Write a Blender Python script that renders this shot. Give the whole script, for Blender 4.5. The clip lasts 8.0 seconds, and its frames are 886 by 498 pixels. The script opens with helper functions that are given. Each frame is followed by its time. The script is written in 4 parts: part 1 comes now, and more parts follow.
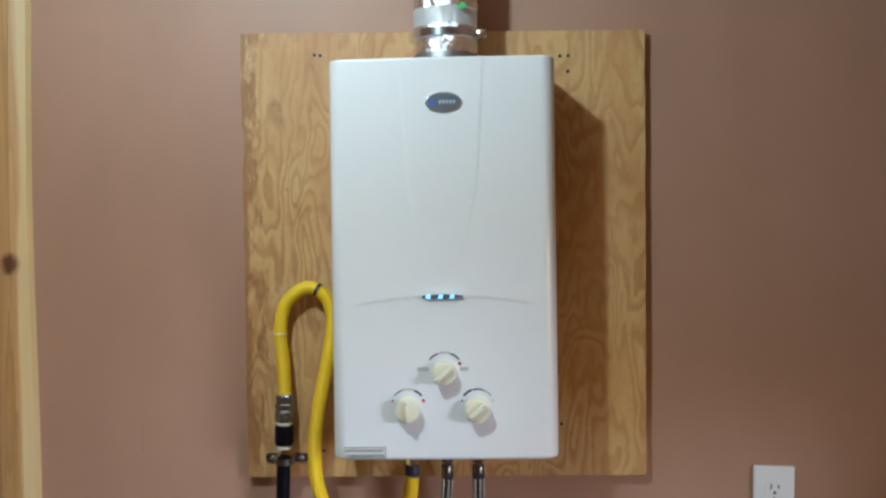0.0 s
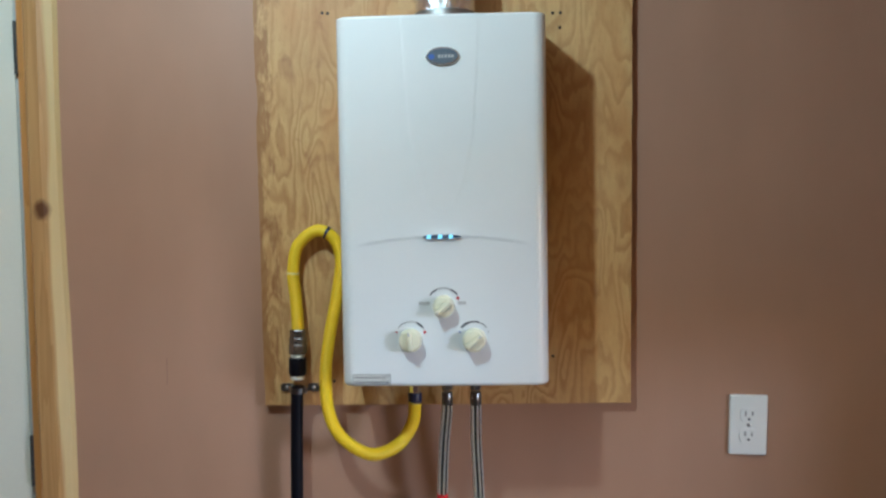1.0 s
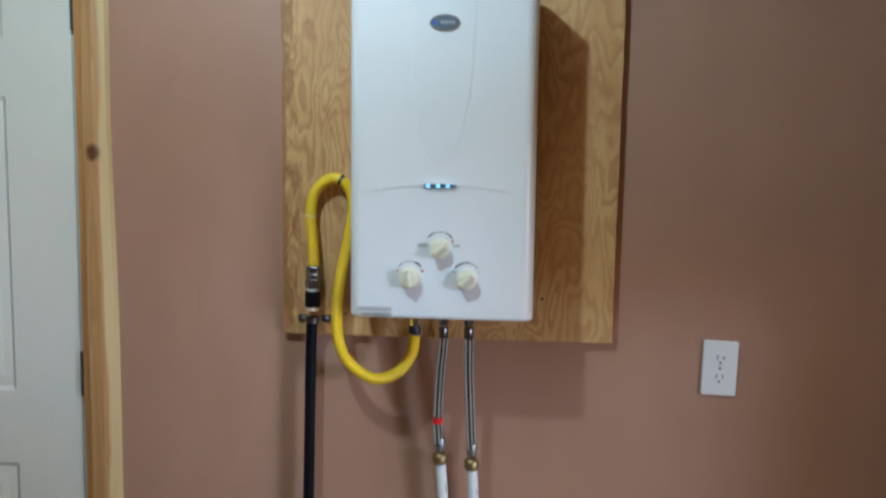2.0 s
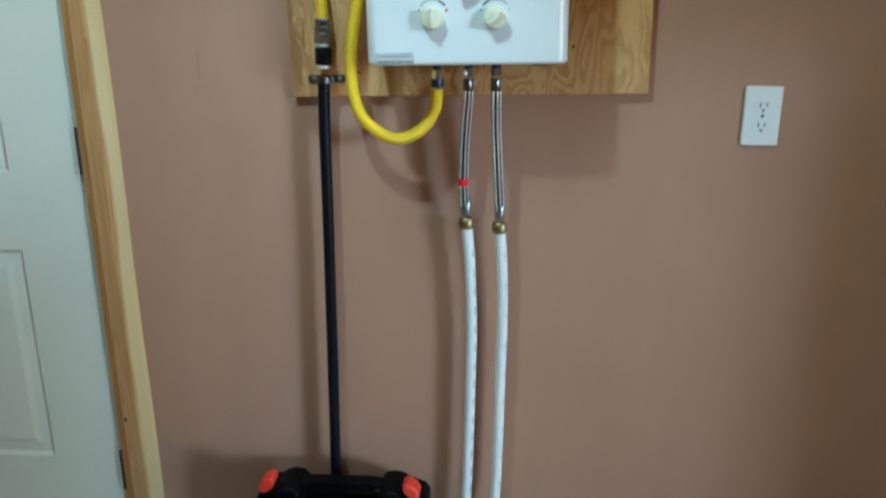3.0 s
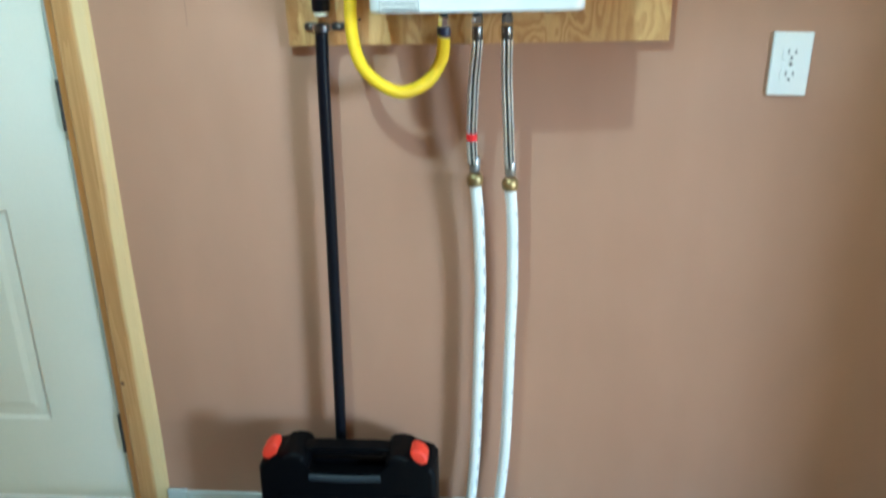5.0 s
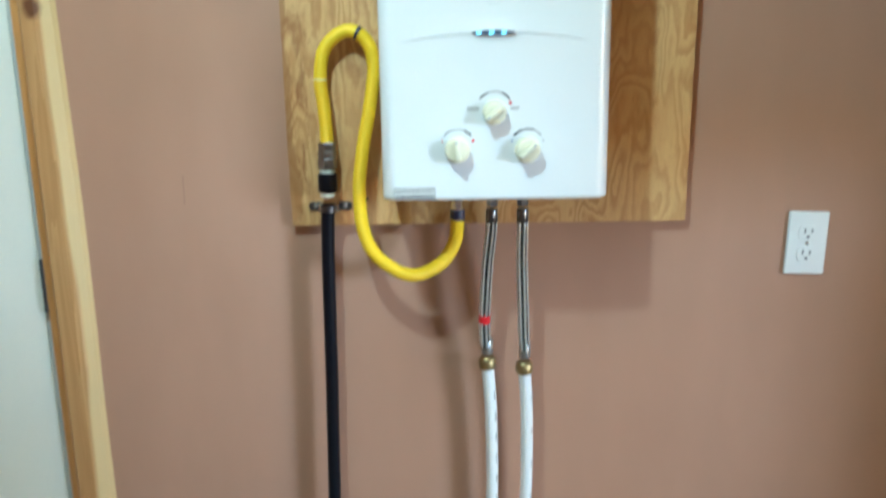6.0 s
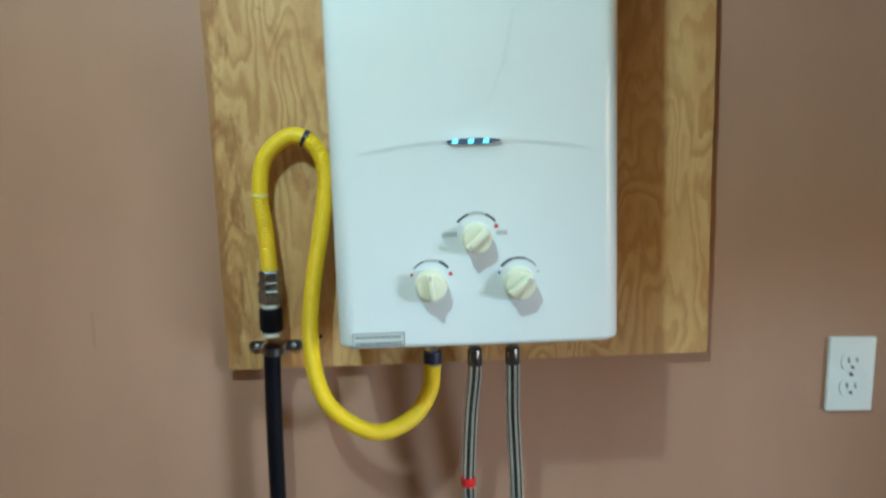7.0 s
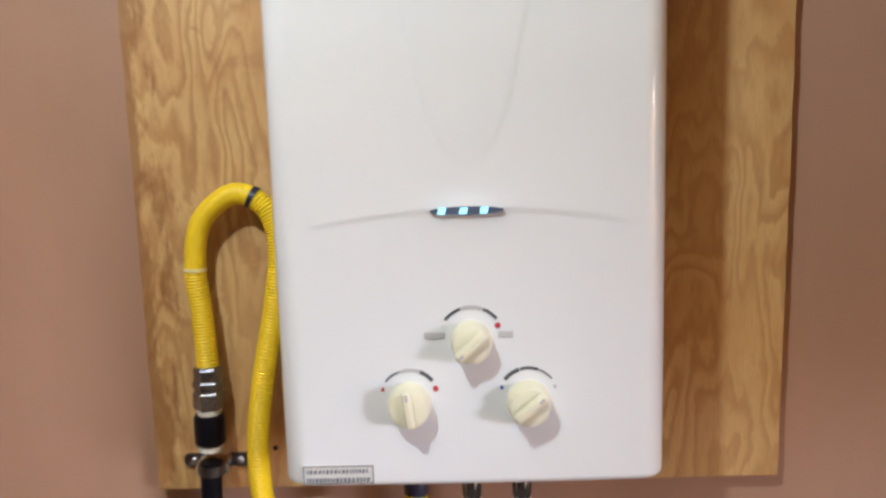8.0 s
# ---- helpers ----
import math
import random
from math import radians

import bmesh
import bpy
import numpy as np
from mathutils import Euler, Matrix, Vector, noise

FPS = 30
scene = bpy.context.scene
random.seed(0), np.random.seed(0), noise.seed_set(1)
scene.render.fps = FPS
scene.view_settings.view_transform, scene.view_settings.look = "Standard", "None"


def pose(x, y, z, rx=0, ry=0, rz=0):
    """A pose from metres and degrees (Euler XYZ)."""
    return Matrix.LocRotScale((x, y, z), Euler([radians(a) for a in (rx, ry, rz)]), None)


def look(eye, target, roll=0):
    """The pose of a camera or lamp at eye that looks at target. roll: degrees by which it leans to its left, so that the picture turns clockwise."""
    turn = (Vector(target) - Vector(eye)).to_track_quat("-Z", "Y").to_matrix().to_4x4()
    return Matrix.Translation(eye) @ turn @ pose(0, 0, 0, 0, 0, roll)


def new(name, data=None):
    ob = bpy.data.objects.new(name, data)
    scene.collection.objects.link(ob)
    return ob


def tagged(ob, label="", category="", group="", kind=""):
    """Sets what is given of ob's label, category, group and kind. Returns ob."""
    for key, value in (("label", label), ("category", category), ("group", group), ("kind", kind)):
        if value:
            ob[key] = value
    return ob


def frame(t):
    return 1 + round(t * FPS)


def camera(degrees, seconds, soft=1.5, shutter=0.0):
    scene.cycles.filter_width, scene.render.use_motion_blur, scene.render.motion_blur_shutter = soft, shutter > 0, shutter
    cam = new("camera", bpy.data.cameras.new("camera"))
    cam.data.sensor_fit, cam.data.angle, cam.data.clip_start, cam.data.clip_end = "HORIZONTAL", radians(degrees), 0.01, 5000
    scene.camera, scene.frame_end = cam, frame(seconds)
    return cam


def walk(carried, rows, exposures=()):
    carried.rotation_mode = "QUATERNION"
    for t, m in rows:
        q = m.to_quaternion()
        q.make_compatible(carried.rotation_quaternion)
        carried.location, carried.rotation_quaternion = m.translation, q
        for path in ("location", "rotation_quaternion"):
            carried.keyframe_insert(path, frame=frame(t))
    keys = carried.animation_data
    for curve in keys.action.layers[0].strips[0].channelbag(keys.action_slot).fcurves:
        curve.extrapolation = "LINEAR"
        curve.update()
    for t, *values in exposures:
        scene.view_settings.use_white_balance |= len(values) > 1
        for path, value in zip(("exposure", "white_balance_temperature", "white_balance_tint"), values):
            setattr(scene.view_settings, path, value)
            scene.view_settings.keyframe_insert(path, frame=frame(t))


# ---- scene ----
cam = camera(55.4, 8.0, soft=2.4, shutter=0.5)
PATH = [
    (0, (0.0570, -1.4890, 1.5070), (-0.0220, 0.5090, 1.4900), -0.80),
    (0.5, (0.0240, -1.5170, 1.4870), (-0.0280, 0.4810, 1.4390), -1.50),
    (1, (0.0740, -1.6030, 1.4770), (-0.0230, 0.3920, 1.3710), -0.90),
    (1.2, (0.1250, -1.6480, 1.4790), (-0.0320, 0.3420, 1.3480), -0.50),
    (1.75, (0.1885, -1.7508, 1.4749), (-0.0377, 0.2370, 1.3051), 0.72),
    (2.3, (0.1510, -1.7650, 1.4460), (-0.0270, 0.2010, 1.1210), 0.50),
    (2.5, (0.1040, -1.7240, 1.4240), (-0.0200, 0.2180, 0.9610), -0.50),
    (3, (0.0910, -1.6900, 1.2790), (-0.0760, 0.2200, 0.7110), -0.90),
    (3.2, (0.0880, -1.6790, 1.2790), (-0.0800, 0.2170, 0.6480), -1.00),
    (3.5, (0.0830, -1.6630, 1.2790), (-0.0850, 0.2140, 0.6090), -1.20),
    (3.7, (0.0830, -1.6570, 1.2690), (-0.0855, 0.2145, 0.5990), -1.20),
    (4, (0.0840, -1.6460, 1.2380), (-0.0860, 0.2150, 0.5260), -1.20),
    (4.1, (0.0835, -1.6435, 1.2260), (-0.0867, 0.1980, 0.4595), -1.50),
    (4.2, (0.0830, -1.6410, 1.2180), (-0.0870, 0.1910, 0.4285), -1.60),
    (4.5, (0.0785, -1.6297, 1.2252), (-0.0890, 0.1913, 0.4119), -1.77),
    (4.9, (0.0637, -1.6035, 1.2879), (-0.0931, 0.2466, 0.5429), -1.44),
    (5.3, (0.0420, -1.5760, 1.3400), (-0.0970, 0.3110, 0.6900), -1.00),
    (5.5, (0.0260, -1.5600, 1.3540), (-0.0990, 0.3440, 0.7530), -0.80),
    (6, (-0.0440, -1.4880, 1.3990), (-0.0940, 0.4580, 0.9380), -0.90),
    (6.5, (-0.0690, -1.3790, 1.4450), (-0.0210, 0.5890, 1.0970), -1.80),
    (7, (-0.0530, -1.2020, 1.4630), (-0.0220, 0.7700, 1.1320), -1.80),
    (7.5, (0.0000, -1.0450, 1.4890), (-0.0770, 0.9300, 1.1870), -1.90),
    (8, (-0.0060, -0.9190, 1.4990), (-0.0390, 1.0590, 1.2020), -1.60),
]
EXPOSURES = [
    (0.0, -0.03, 5750, 3), (0.5, -0.02, 5700, 4), (1.0, -0.04, 5550, 0), (1.2, -0.05, 5550, 5), (2.3, -0.16, 5250, 1), (2.5, -0.20, 5150, 0),
    (3.0, 0.24, 4850, -18), (3.5, 0.57, 4620, -20), (4.0, 0.74, 4650, -21), (4.2, 0.81, 4820, -20),
    (5.5, 1.00, 5000, -20), (6.0, 0.71, 5150, -12), (6.5, 0.42, 5250, -5), (7.0, 0.22, 5200, -17), (7.5, 0.17, 6300, 8), (8.0, 0.28, 6400, 14)]
walk(cam, [(t, look(eye, target, roll)) for t, eye, target, roll in PATH], EXPOSURES)



# ---- world and lights ----
world = bpy.data.worlds.new("world")
world.use_nodes = True
scene.world = world
wn = world.node_tree
sky = wn.nodes.new("ShaderNodeTexSky")
sky.sky_type = "NISHITA"
sky.sun_disc = False
sky.sun_elevation, sky.sun_rotation = radians(6), radians(126)
wn.links.new(sky.outputs[0], wn.nodes["Background"].inputs[0])
wn.nodes["Background"].inputs[1].default_value = 0.09

LAMP = Vector((-0.40, -1.00, 2.28))
lamp = bpy.data.lights.new("bulb_light", "POINT")
lamp.energy, lamp.color, lamp.shadow_soft_size = 37.0, (0.78, 0.98, 1.03), 0.035
new("bulb_light", lamp).matrix_world = Matrix.Translation(LAMP)

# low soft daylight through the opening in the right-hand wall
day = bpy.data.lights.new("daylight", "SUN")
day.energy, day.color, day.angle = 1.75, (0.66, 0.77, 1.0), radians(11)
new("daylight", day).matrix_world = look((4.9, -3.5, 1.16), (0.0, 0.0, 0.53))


# ---- materials ----
class Nodes:
    """A principled material with short calls for its nodes."""

    def __init__(self, name, rough=0.5, metal=0.0, color=(0.5, 0.5, 0.5)):
        self.mat = bpy.data.materials.new(name)
        self.mat.use_nodes = True
        self.t = self.mat.node_tree
        self.p = self.t.nodes["Principled BSDF"]
        self.set(self.p, "Roughness", rough)
        self.set(self.p, "Metallic", metal)
        self.set(self.p, "Base Color", (*color, 1))
        self.geo = self.t.nodes.new("ShaderNodeNewGeometry")

    def set(self, node, key, value):
        if isinstance(value, bpy.types.NodeSocket):
            self.t.links.new(value, node.inputs[key])
        else:
            node.inputs[key].default_value = value

    def pos(self, scale=(1, 1, 1), shift=(0, 0, 0)):
        n = self.t.nodes.new("ShaderNodeMapping")
        self.set(n, "Vector", self.geo.outputs["Position"])
        n.inputs["Scale"].default_value = scale
        n.inputs["Location"].default_value = shift
        return n.outputs[0]

    def sep(self, axis):
        n = self.t.nodes.new("ShaderNodeSeparateXYZ")
        self.set(n, 0, self.geo.outputs["Position"])
        return n.outputs[axis]

    def noise(self, vec, scale, detail=3.0, rough=0.5, distortion=0.0):
        n = self.t.nodes.new("ShaderNodeTexNoise")
        self.set(n, "Vector", vec)
        for k, v in (("Scale", scale), ("Detail", detail), ("Roughness", rough), ("Distortion", distortion)):
            self.set(n, k, v)
        return n.outputs[0]

    def math(self, op, a, b=0.0, c=0.0):
        n = self.t.nodes.new("ShaderNodeMath")
        n.operation = op
        for k, v in enumerate((a, b, c)):
            self.set(n, k, v)
        return n.outputs[0]

    def ramp(self, fac, stops):
        n = self.t.nodes.new("ShaderNodeValToRGB")
        self.set(n, 0, fac)
        e = n.color_ramp.elements
        while len(e) < len(stops):
            e.new(0.5)
        for k, (at, col) in enumerate(stops):
            e[k].position, e[k].color = at, (*col, 1) if len(col) == 3 else col
        return n.outputs[0]

    def mix(self, fac, a, b, kind="MIX"):
        n = self.t.nodes.new("ShaderNodeMix")
        n.data_type, n.blend_type = "RGBA", kind
        self.set(n, 0, fac)
        self.set(n, 6, a if isinstance(a, bpy.types.NodeSocket) else (*a, 1))
        self.set(n, 7, b if isinstance(b, bpy.types.NodeSocket) else (*b, 1))
        return n.outputs[2]

    def bump(self, height, strength, dist=0.001):
        n = self.t.nodes.new("ShaderNodeBump")
        self.set(n, "Height", height)
        n.inputs["Strength"].default_value, n.inputs["Distance"].default_value = strength, dist
        self.t.links.new(n.outputs[0], self.p.inputs["Normal"])

    def random(self):
        return self.t.nodes.new("ShaderNodeObjectInfo").outputs["Random"]


def plain(name, color, rough=0.5, metal=0.0, vary=0.12, grain=60, bump=0.0, large=6, coat=0.0, spec=0.5):
    """A surface with fine grain and broad unevenness."""
    n = Nodes(name, rough, metal)
    fine, broad = n.noise(n.pos(), grain, 4), n.noise(n.pos(), large, 3)
    lo, hi = [c * (1 - vary) for c in color], [min(1, c * (1 + vary)) for c in color]
    both = n.math("MULTIPLY_ADD", fine, 0.45, n.math("MULTIPLY", broad, 0.55))
    n.set(n.p, "Base Color", n.ramp(both, [(0.3, lo), (0.7, hi)]))
    n.set(n.p, "Roughness", n.math("MULTIPLY_ADD", broad, 0.16, max(0.02, rough - 0.08)))
    n.set(n.p, "Specular IOR Level", spec)
    if coat:
        n.set(n.p, "Coat Weight", coat)
        n.set(n.p, "Coat Roughness", 0.06)
    if bump:
        n.bump(fine, bump)
    return n.mat


def wall_paint():
    n = Nodes("brown_wall_paint", 0.55)
    roller, broad, blotch = n.noise(n.pos(), 240, 3), n.noise(n.pos(), 1.7, 4), n.noise(n.pos((1, 1, 0.35)), 9, 3)
    f = n.math("MULTIPLY_ADD", blotch, 0.45, n.math("MULTIPLY", broad, 0.55))
    away = n.math("ABSOLUTE", n.math("ADD", n.math("MULTIPLY_ADD", n.noise(n.pos(), 40, 2), 0.004, 0.5445), n.sep("X")))
    along = n.math("ABSOLUTE", n.math("SUBTRACT", n.sep("Z"), 1.160))
    scratch = n.math("MULTIPLY", n.math("LESS_THAN", away, 0.0009), n.math("LESS_THAN", along, 0.026))
    n.set(n.p, "Base Color", n.mix(n.math("MULTIPLY", scratch, 0.32), n.ramp(f, [(0.25, (0.350, 0.198, 0.130)), (0.75, (0.432, 0.250, 0.168))]), (0.10, 0.06, 0.045)))
    n.set(n.p, "Roughness", n.math("MULTIPLY_ADD", broad, 0.2, 0.42))
    lump = n.noise(n.pos(), 14, 2)
    n.bump(n.math("MULTIPLY_ADD", lump, 3.0, roller), 0.35, 0.0009)
    return n.mat


def plywood():
    """Rotary-cut pine: contour lines of a stretched noise give the cathedral figure."""
    n = Nodes("pine_plywood", 0.55)
    warp = n.noise(n.pos((48, 1, 15), (1, 0, 4)), 1.0, 4, 0.6)
    field = n.noise(n.pos((12.5, 1, 4.2), (3.1, 0, 1.7)), 1.0, 2.0, 0.45, 0.5)
    phase = n.math("MULTIPLY_ADD", field, 11.0, n.math("MULTIPLY", warp, 1.5))
    saw = n.math("FRACT", phase)
    ring = n.ramp(saw, [(0.0, (0.05, 0.05, 0.05)), (0.35, (0.18, 0.18, 0.18)), (0.72, (1, 1, 1)), (0.86, (0.85, 0.85, 0.85)), (1.0, (0.05, 0.05, 0.05))])
    fibre = n.noise(n.pos((420, 1, 14)), 1.0, 3, 0.6)
    fleck = n.noise(n.pos((900, 1, 60), (5, 0, 2)), 1.0, 2, 0.6)
    stain = n.noise(n.pos((6, 1, 3.0), (7, 0, 3)), 1.0, 4, 0.6)
    fade = n.ramp(n.noise(n.pos((6, 1, 2.2), (2, 0, 9)), 1.0, 2), [(0.32, (0.35, 0.35, 0.35)), (0.60, (1, 1, 1))])
    light, darkw = (0.670, 0.435, 0.185), (0.365, 0.170, 0.045)
    base = n.mix(n.math("MULTIPLY", ring, n.math("MULTIPLY", fade, 0.78)), light, darkw)
    tone = n.mix(n.math("MULTIPLY", n.ramp(stain, [(0.48, (0, 0, 0)), (0.72, (1, 1, 1))]), 0.60), base, (0.40, 0.150, 0.030))
    blush = n.noise(n.pos((11, 1, 4.0), (4, 0, 8)), 1.0, 3, 0.6)
    tone = n.mix(n.math("MULTIPLY", n.ramp(blush, [(0.5, (0, 0, 0)), (0.7, (1, 1, 1))]), 0.42), tone, (0.50, 0.215, 0.055))
    # water-stained left edge of the sheet, with ragged tongues
    edge = n.math("ADD", n.math("MULTIPLY_ADD", n.sep(0), -22.0, -8.6), n.math("MULTIPLY", n.noise(n.pos((46, 1, 13), (2, 0, 6)), 1.0, 4, 0.65), 4.2))
    tone = n.mix(n.math("MULTIPLY", n.ramp(edge, [(0.55, (0, 0, 0)), (1.0, (1, 1, 1))]), 0.7), tone, (0.24, 0.085, 0.018))
    # reddish pitch streaks and knots on the left third
    knot = n.noise(n.pos((26, 1, 15), (9, 0, 5)), 1.0, 3, 0.6, 0.6)
    side = n.ramp(n.math("MULTIPLY_ADD", n.sep(0), -6.0, -0.9), [(0.0, (0, 0, 0)), (0.6, (1, 1, 1))])
    tone = n.mix(n.math("MULTIPLY", n.math("MULTIPLY", n.ramp(knot, [(0.56, (0, 0, 0)), (0.70, (1, 1, 1))]), side), 0.6), tone, (0.26, 0.085, 0.022))
    tone = n.mix(n.math("MULTIPLY", fibre, 0.34), tone, (0.32, 0.165, 0.058))
    tone = n.mix(n.math("MULTIPLY", n.ramp(fleck, [(0.55, (0, 0, 0)), (0.75, (1, 1, 1))]), 0.45), tone, (0.26, 0.115, 0.035))
    n.set(n.p, "Base Color", tone)
    n.set(n.p, "Roughness", n.math("MULTIPLY_ADD", fibre, 0.25, 0.42))
    n.bump(n.math("MULTIPLY_ADD", ring, 0.5, fibre), 0.35, 0.0006)
    return n.mat


def casing_wood(name, lo, hi, knots=(), lit_sap=None):
    n = Nodes(name, 0.5)
    field = n.noise(n.pos((26, 26, 1.1)), 1.0, 2, 0.5, 0.3)
    ring = n.math("FRACT", n.math("MULTIPLY", field, 9.0))
    fibre = n.noise(n.pos((300, 300, 9)), 1.0, 3)
    col = n.mix(n.math("MULTIPLY_ADD", ring, 0.6, n.math("MULTIPLY", fibre, 0.4)), hi, lo)
    # pale right edge: sapwood tone plus daylight on that face, put into the colour
    if lit_sap is not None:
        bend = n.noise(n.pos((0, 0, 1.6)), 1.0, 2)
        pale = n.math("ADD", n.math("SUBTRACT", n.sep("X"), lit_sap), n.math("MULTIPLY_ADD", bend, 0.05, -0.025))
        col = n.mix(n.ramp(n.math("MULTIPLY_ADD", pale, 90.0, 0.5), [(0.2, (0, 0, 0)), (0.8, (0.8, 0.8, 0.8))]), col, (0.60, 0.46, 0.23))
    for x, z, r in knots:
        d = n.t.nodes.new("ShaderNodeVectorMath")
        d.operation = "LENGTH"
        m = n.pos((1, 0, 0.8), (-x, 0, -z * 0.8))
        n.t.links.new(m, d.inputs[0])
        dist = n.math("MULTIPLY_ADD", n.noise(n.pos(), 90, 2), r * 0.5, d.outputs["Value"])
        col = n.mix(n.ramp(n.math("DIVIDE", dist, r * 1.5), [(0.55, (1, 1, 1)), (0.95, (0, 0, 0))]), col, (0.12, 0.045, 0.016))
    n.set(n.p, "Base Color", col)
    n.bump(fibre, 0.3, 0.0005)
    return n.mat


def tile_glaze(name, lo, hi, rough):
    n = Nodes(name, rough)
    veins, fine = n.noise(n.pos(), 7, 5, 0.6, 0.8), n.noise(n.pos(), 120, 2)
    f = n.math("ADD", n.math("MULTIPLY_ADD", veins, 0.7, n.math("MULTIPLY", fine, 0.15)), n.math("MULTIPLY_ADD", n.random(), 0.3, -0.1))
    n.set(n.p, "Base Color", n.ramp(f, [(0.25, lo), (0.75, hi)]))
    n.set(n.p, "Roughness", n.math("MULTIPLY_ADD", veins, 0.2, rough - 0.08))
    n.bump(veins, 0.1, 0.001)
    return n.mat


def glow(name, color, strength):
    n = Nodes(name, 0.3, 0.0, color)
    n.set(n.p, "Emission Color", (*color, 1))
    n.set(n.p, "Emission Strength", strength)
    return n.mat


def foil_metal(name, color, rough, scale, strength):
    n = Nodes(name, rough, 1.0, color)
    crumple = n.noise(n.pos((1, 1, 0.45)), scale, 3, 0.6, 0.9)
    fine = n.noise(n.pos((1, 1, 0.7), (3, 1, 2)), scale * 3.2, 2, 0.6, 0.4)
    n.set(n.p, "Roughness", n.math("MULTIPLY_ADD", n.noise(n.pos(), 30, 3), 0.2, max(0.03, rough - 0.1)))
    n.bump(n.math("MULTIPLY_ADD", fine, 0.3, crumple), strength, 0.005)
    return n.mat


def clear_film(name):
    n = Nodes(name, 0.22, 0.0, (0.80, 0.84, 0.85))
    n.set(n.p, "Alpha", n.math("MULTIPLY_ADD", n.noise(n.pos(), 60, 3), 0.35, 0.30))
    return n.mat


M_WALL = wall_paint()
M_CEIL = plain("ceiling_paint", (0.56, 0.34, 0.23), 0.7, bump=0.1, vary=0.05)
M_ROOM = plain("room_wall_paint", (0.50, 0.240, 0.150), 0.6, bump=0.1, vary=0.08)
M_PLY = plywood()
M_CASE = casing_wood("pine_casing", (0.37, 0.190, 0.066), (0.53, 0.315, 0.130), [(-0.772, 1.478, 0.016), (-0.788, 0.37, 0.005)], -0.757)
M_JAMB = casing_wood("pine_jamb", (0.42, 0.19, 0.05), (0.58, 0.30, 0.095))
M_SILL = plain("worn_sill_wood", (0.42, 0.30, 0.17), 0.6, vary=0.35, grain=45, large=9, bump=0.3)
M_DOOR = plain("white_door_paint", (0.72, 0.715, 0.63), 0.4, vary=0.03, grain=180, bump=0.06)
M_STRIP = plain("grey_weather_strip", (0.48, 0.50, 0.48), 0.6)
M_HINGE = plain("dark_bronze_hinge", (0.025, 0.022, 0.020), 0.5, 0.0)
M_SKIRT = tile_glaze("grey_skirting_tile", (0.42, 0.46, 0.46), (0.60, 0.64, 0.64), 0.3)
M_TILE = tile_glaze("cream_floor_tile", (0.58, 0.55, 0.44), (0.74, 0.72, 0.62), 0.35)
M_GROUT = plain("grout", (0.56, 0.54, 0.47), 0.85, bump=0.3)
M_ENAMEL = plain("white_enamel", (0.80, 0.82, 0.83), 0.30, vary=0.012, grain=20, large=3, coat=0.8)
M_BACK = plain("galvanised_back_plate", (0.42, 0.43, 0.43), 0.4, 0.8)
M_KNOB = plain("cream_knob_plastic", (0.80, 0.77, 0.58), 0.35, vary=0.04)
M_INK = plain("grey_print_ink", (0.10, 0.10, 0.11), 0.5)
M_INK2 = plain("pale_print_ink", (0.50, 0.50, 0.50), 0.5)
M_INK3 = plain("mid_grey_print_ink", (0.20, 0.20, 0.21), 0.5)
M_RED = plain("red_print_ink", (0.55, 0.05, 0.06), 0.5)
M_BLUE = plain("blue_print_ink", (0.06, 0.13, 0.45), 0.5)
M_BADGE = plain("slate_blue_badge", (0.13, 0.16, 0.20), 0.3, 0.3)
M_SILVER = plain("silver_trim", (0.62, 0.64, 0.66), 0.25, 0.9)
M_LENS = plain("smoked_lens", (0.10, 0.13, 0.19), 0.15)
M_LED = glow("lit_display_segment", (0.28, 0.74, 1.0), 1.2)
M_STICK = plain("pale_sticker", (0.66, 0.66, 0.63), 0.5, vary=0.04)
M_CHROME = plain("polished_chrome", (0.70, 0.76, 0.82), 0.16, 1.0, vary=0.05)
# hose reflections put into colour: dark sleeve, bright wires tinted blue against brown bounce
M_FLEX = plain("dark_reflection_chrome", (0.09, 0.10, 0.12), 0.22, 1.0, vary=0.2, grain=900)
M_GLINT = plain("bright_reflection_streak", (0.88, 0.95, 1.0), 0.33, 1.0, vary=0.1)
M_STEEL = plain("dull_steel", (0.34, 0.34, 0.34), 0.42, 1.0, vary=0.25, bump=0.2)
M_DARKSTEEL = plain("dark_plated_steel", (0.15, 0.15, 0.16), 0.3, 1.0, vary=0.2)
M_NUT = plain("plated_nut_steel", (0.26, 0.27, 0.29), 0.22, 1.0, vary=0.45, grain=420, large=60, bump=0.9)
M_BRASS = plain("brass", (0.33, 0.25, 0.12), 0.45, 1.0, vary=0.2)
M_FLUE = foil_metal("galvanised_flue", (0.90, 0.91, 0.92), 0.22, 75, 1.0)
M_CLEAR = clear_film("clear_label_film")
M_GREEN = plain("green_label_spot", (0.05, 0.42, 0.10), 0.4)
M_YELLOW = plain("yellow_hose_coating", (0.85, 0.58, 0.010), 0.52, vary=0.05)
M_WHITE = plain("white_band", (0.75, 0.74, 0.66), 0.5)
M_PALE = plain("pale_yellow_band", (0.78, 0.68, 0.34), 0.5)
M_NAVY = plain("navy_band", (0.014, 0.014, 0.040), 0.4)
M_BLACKPIPE = plain("black_iron_pipe", (0.004, 0.004, 0.007), 0.34, 0.0, vary=0.3, bump=0.15, spec=0.17)
M_BLACK = plain("black_plastic", (0.0022, 0.0022, 0.0032), 0.46, vary=0.2, grain=300, bump=0.12, spec=0.09)
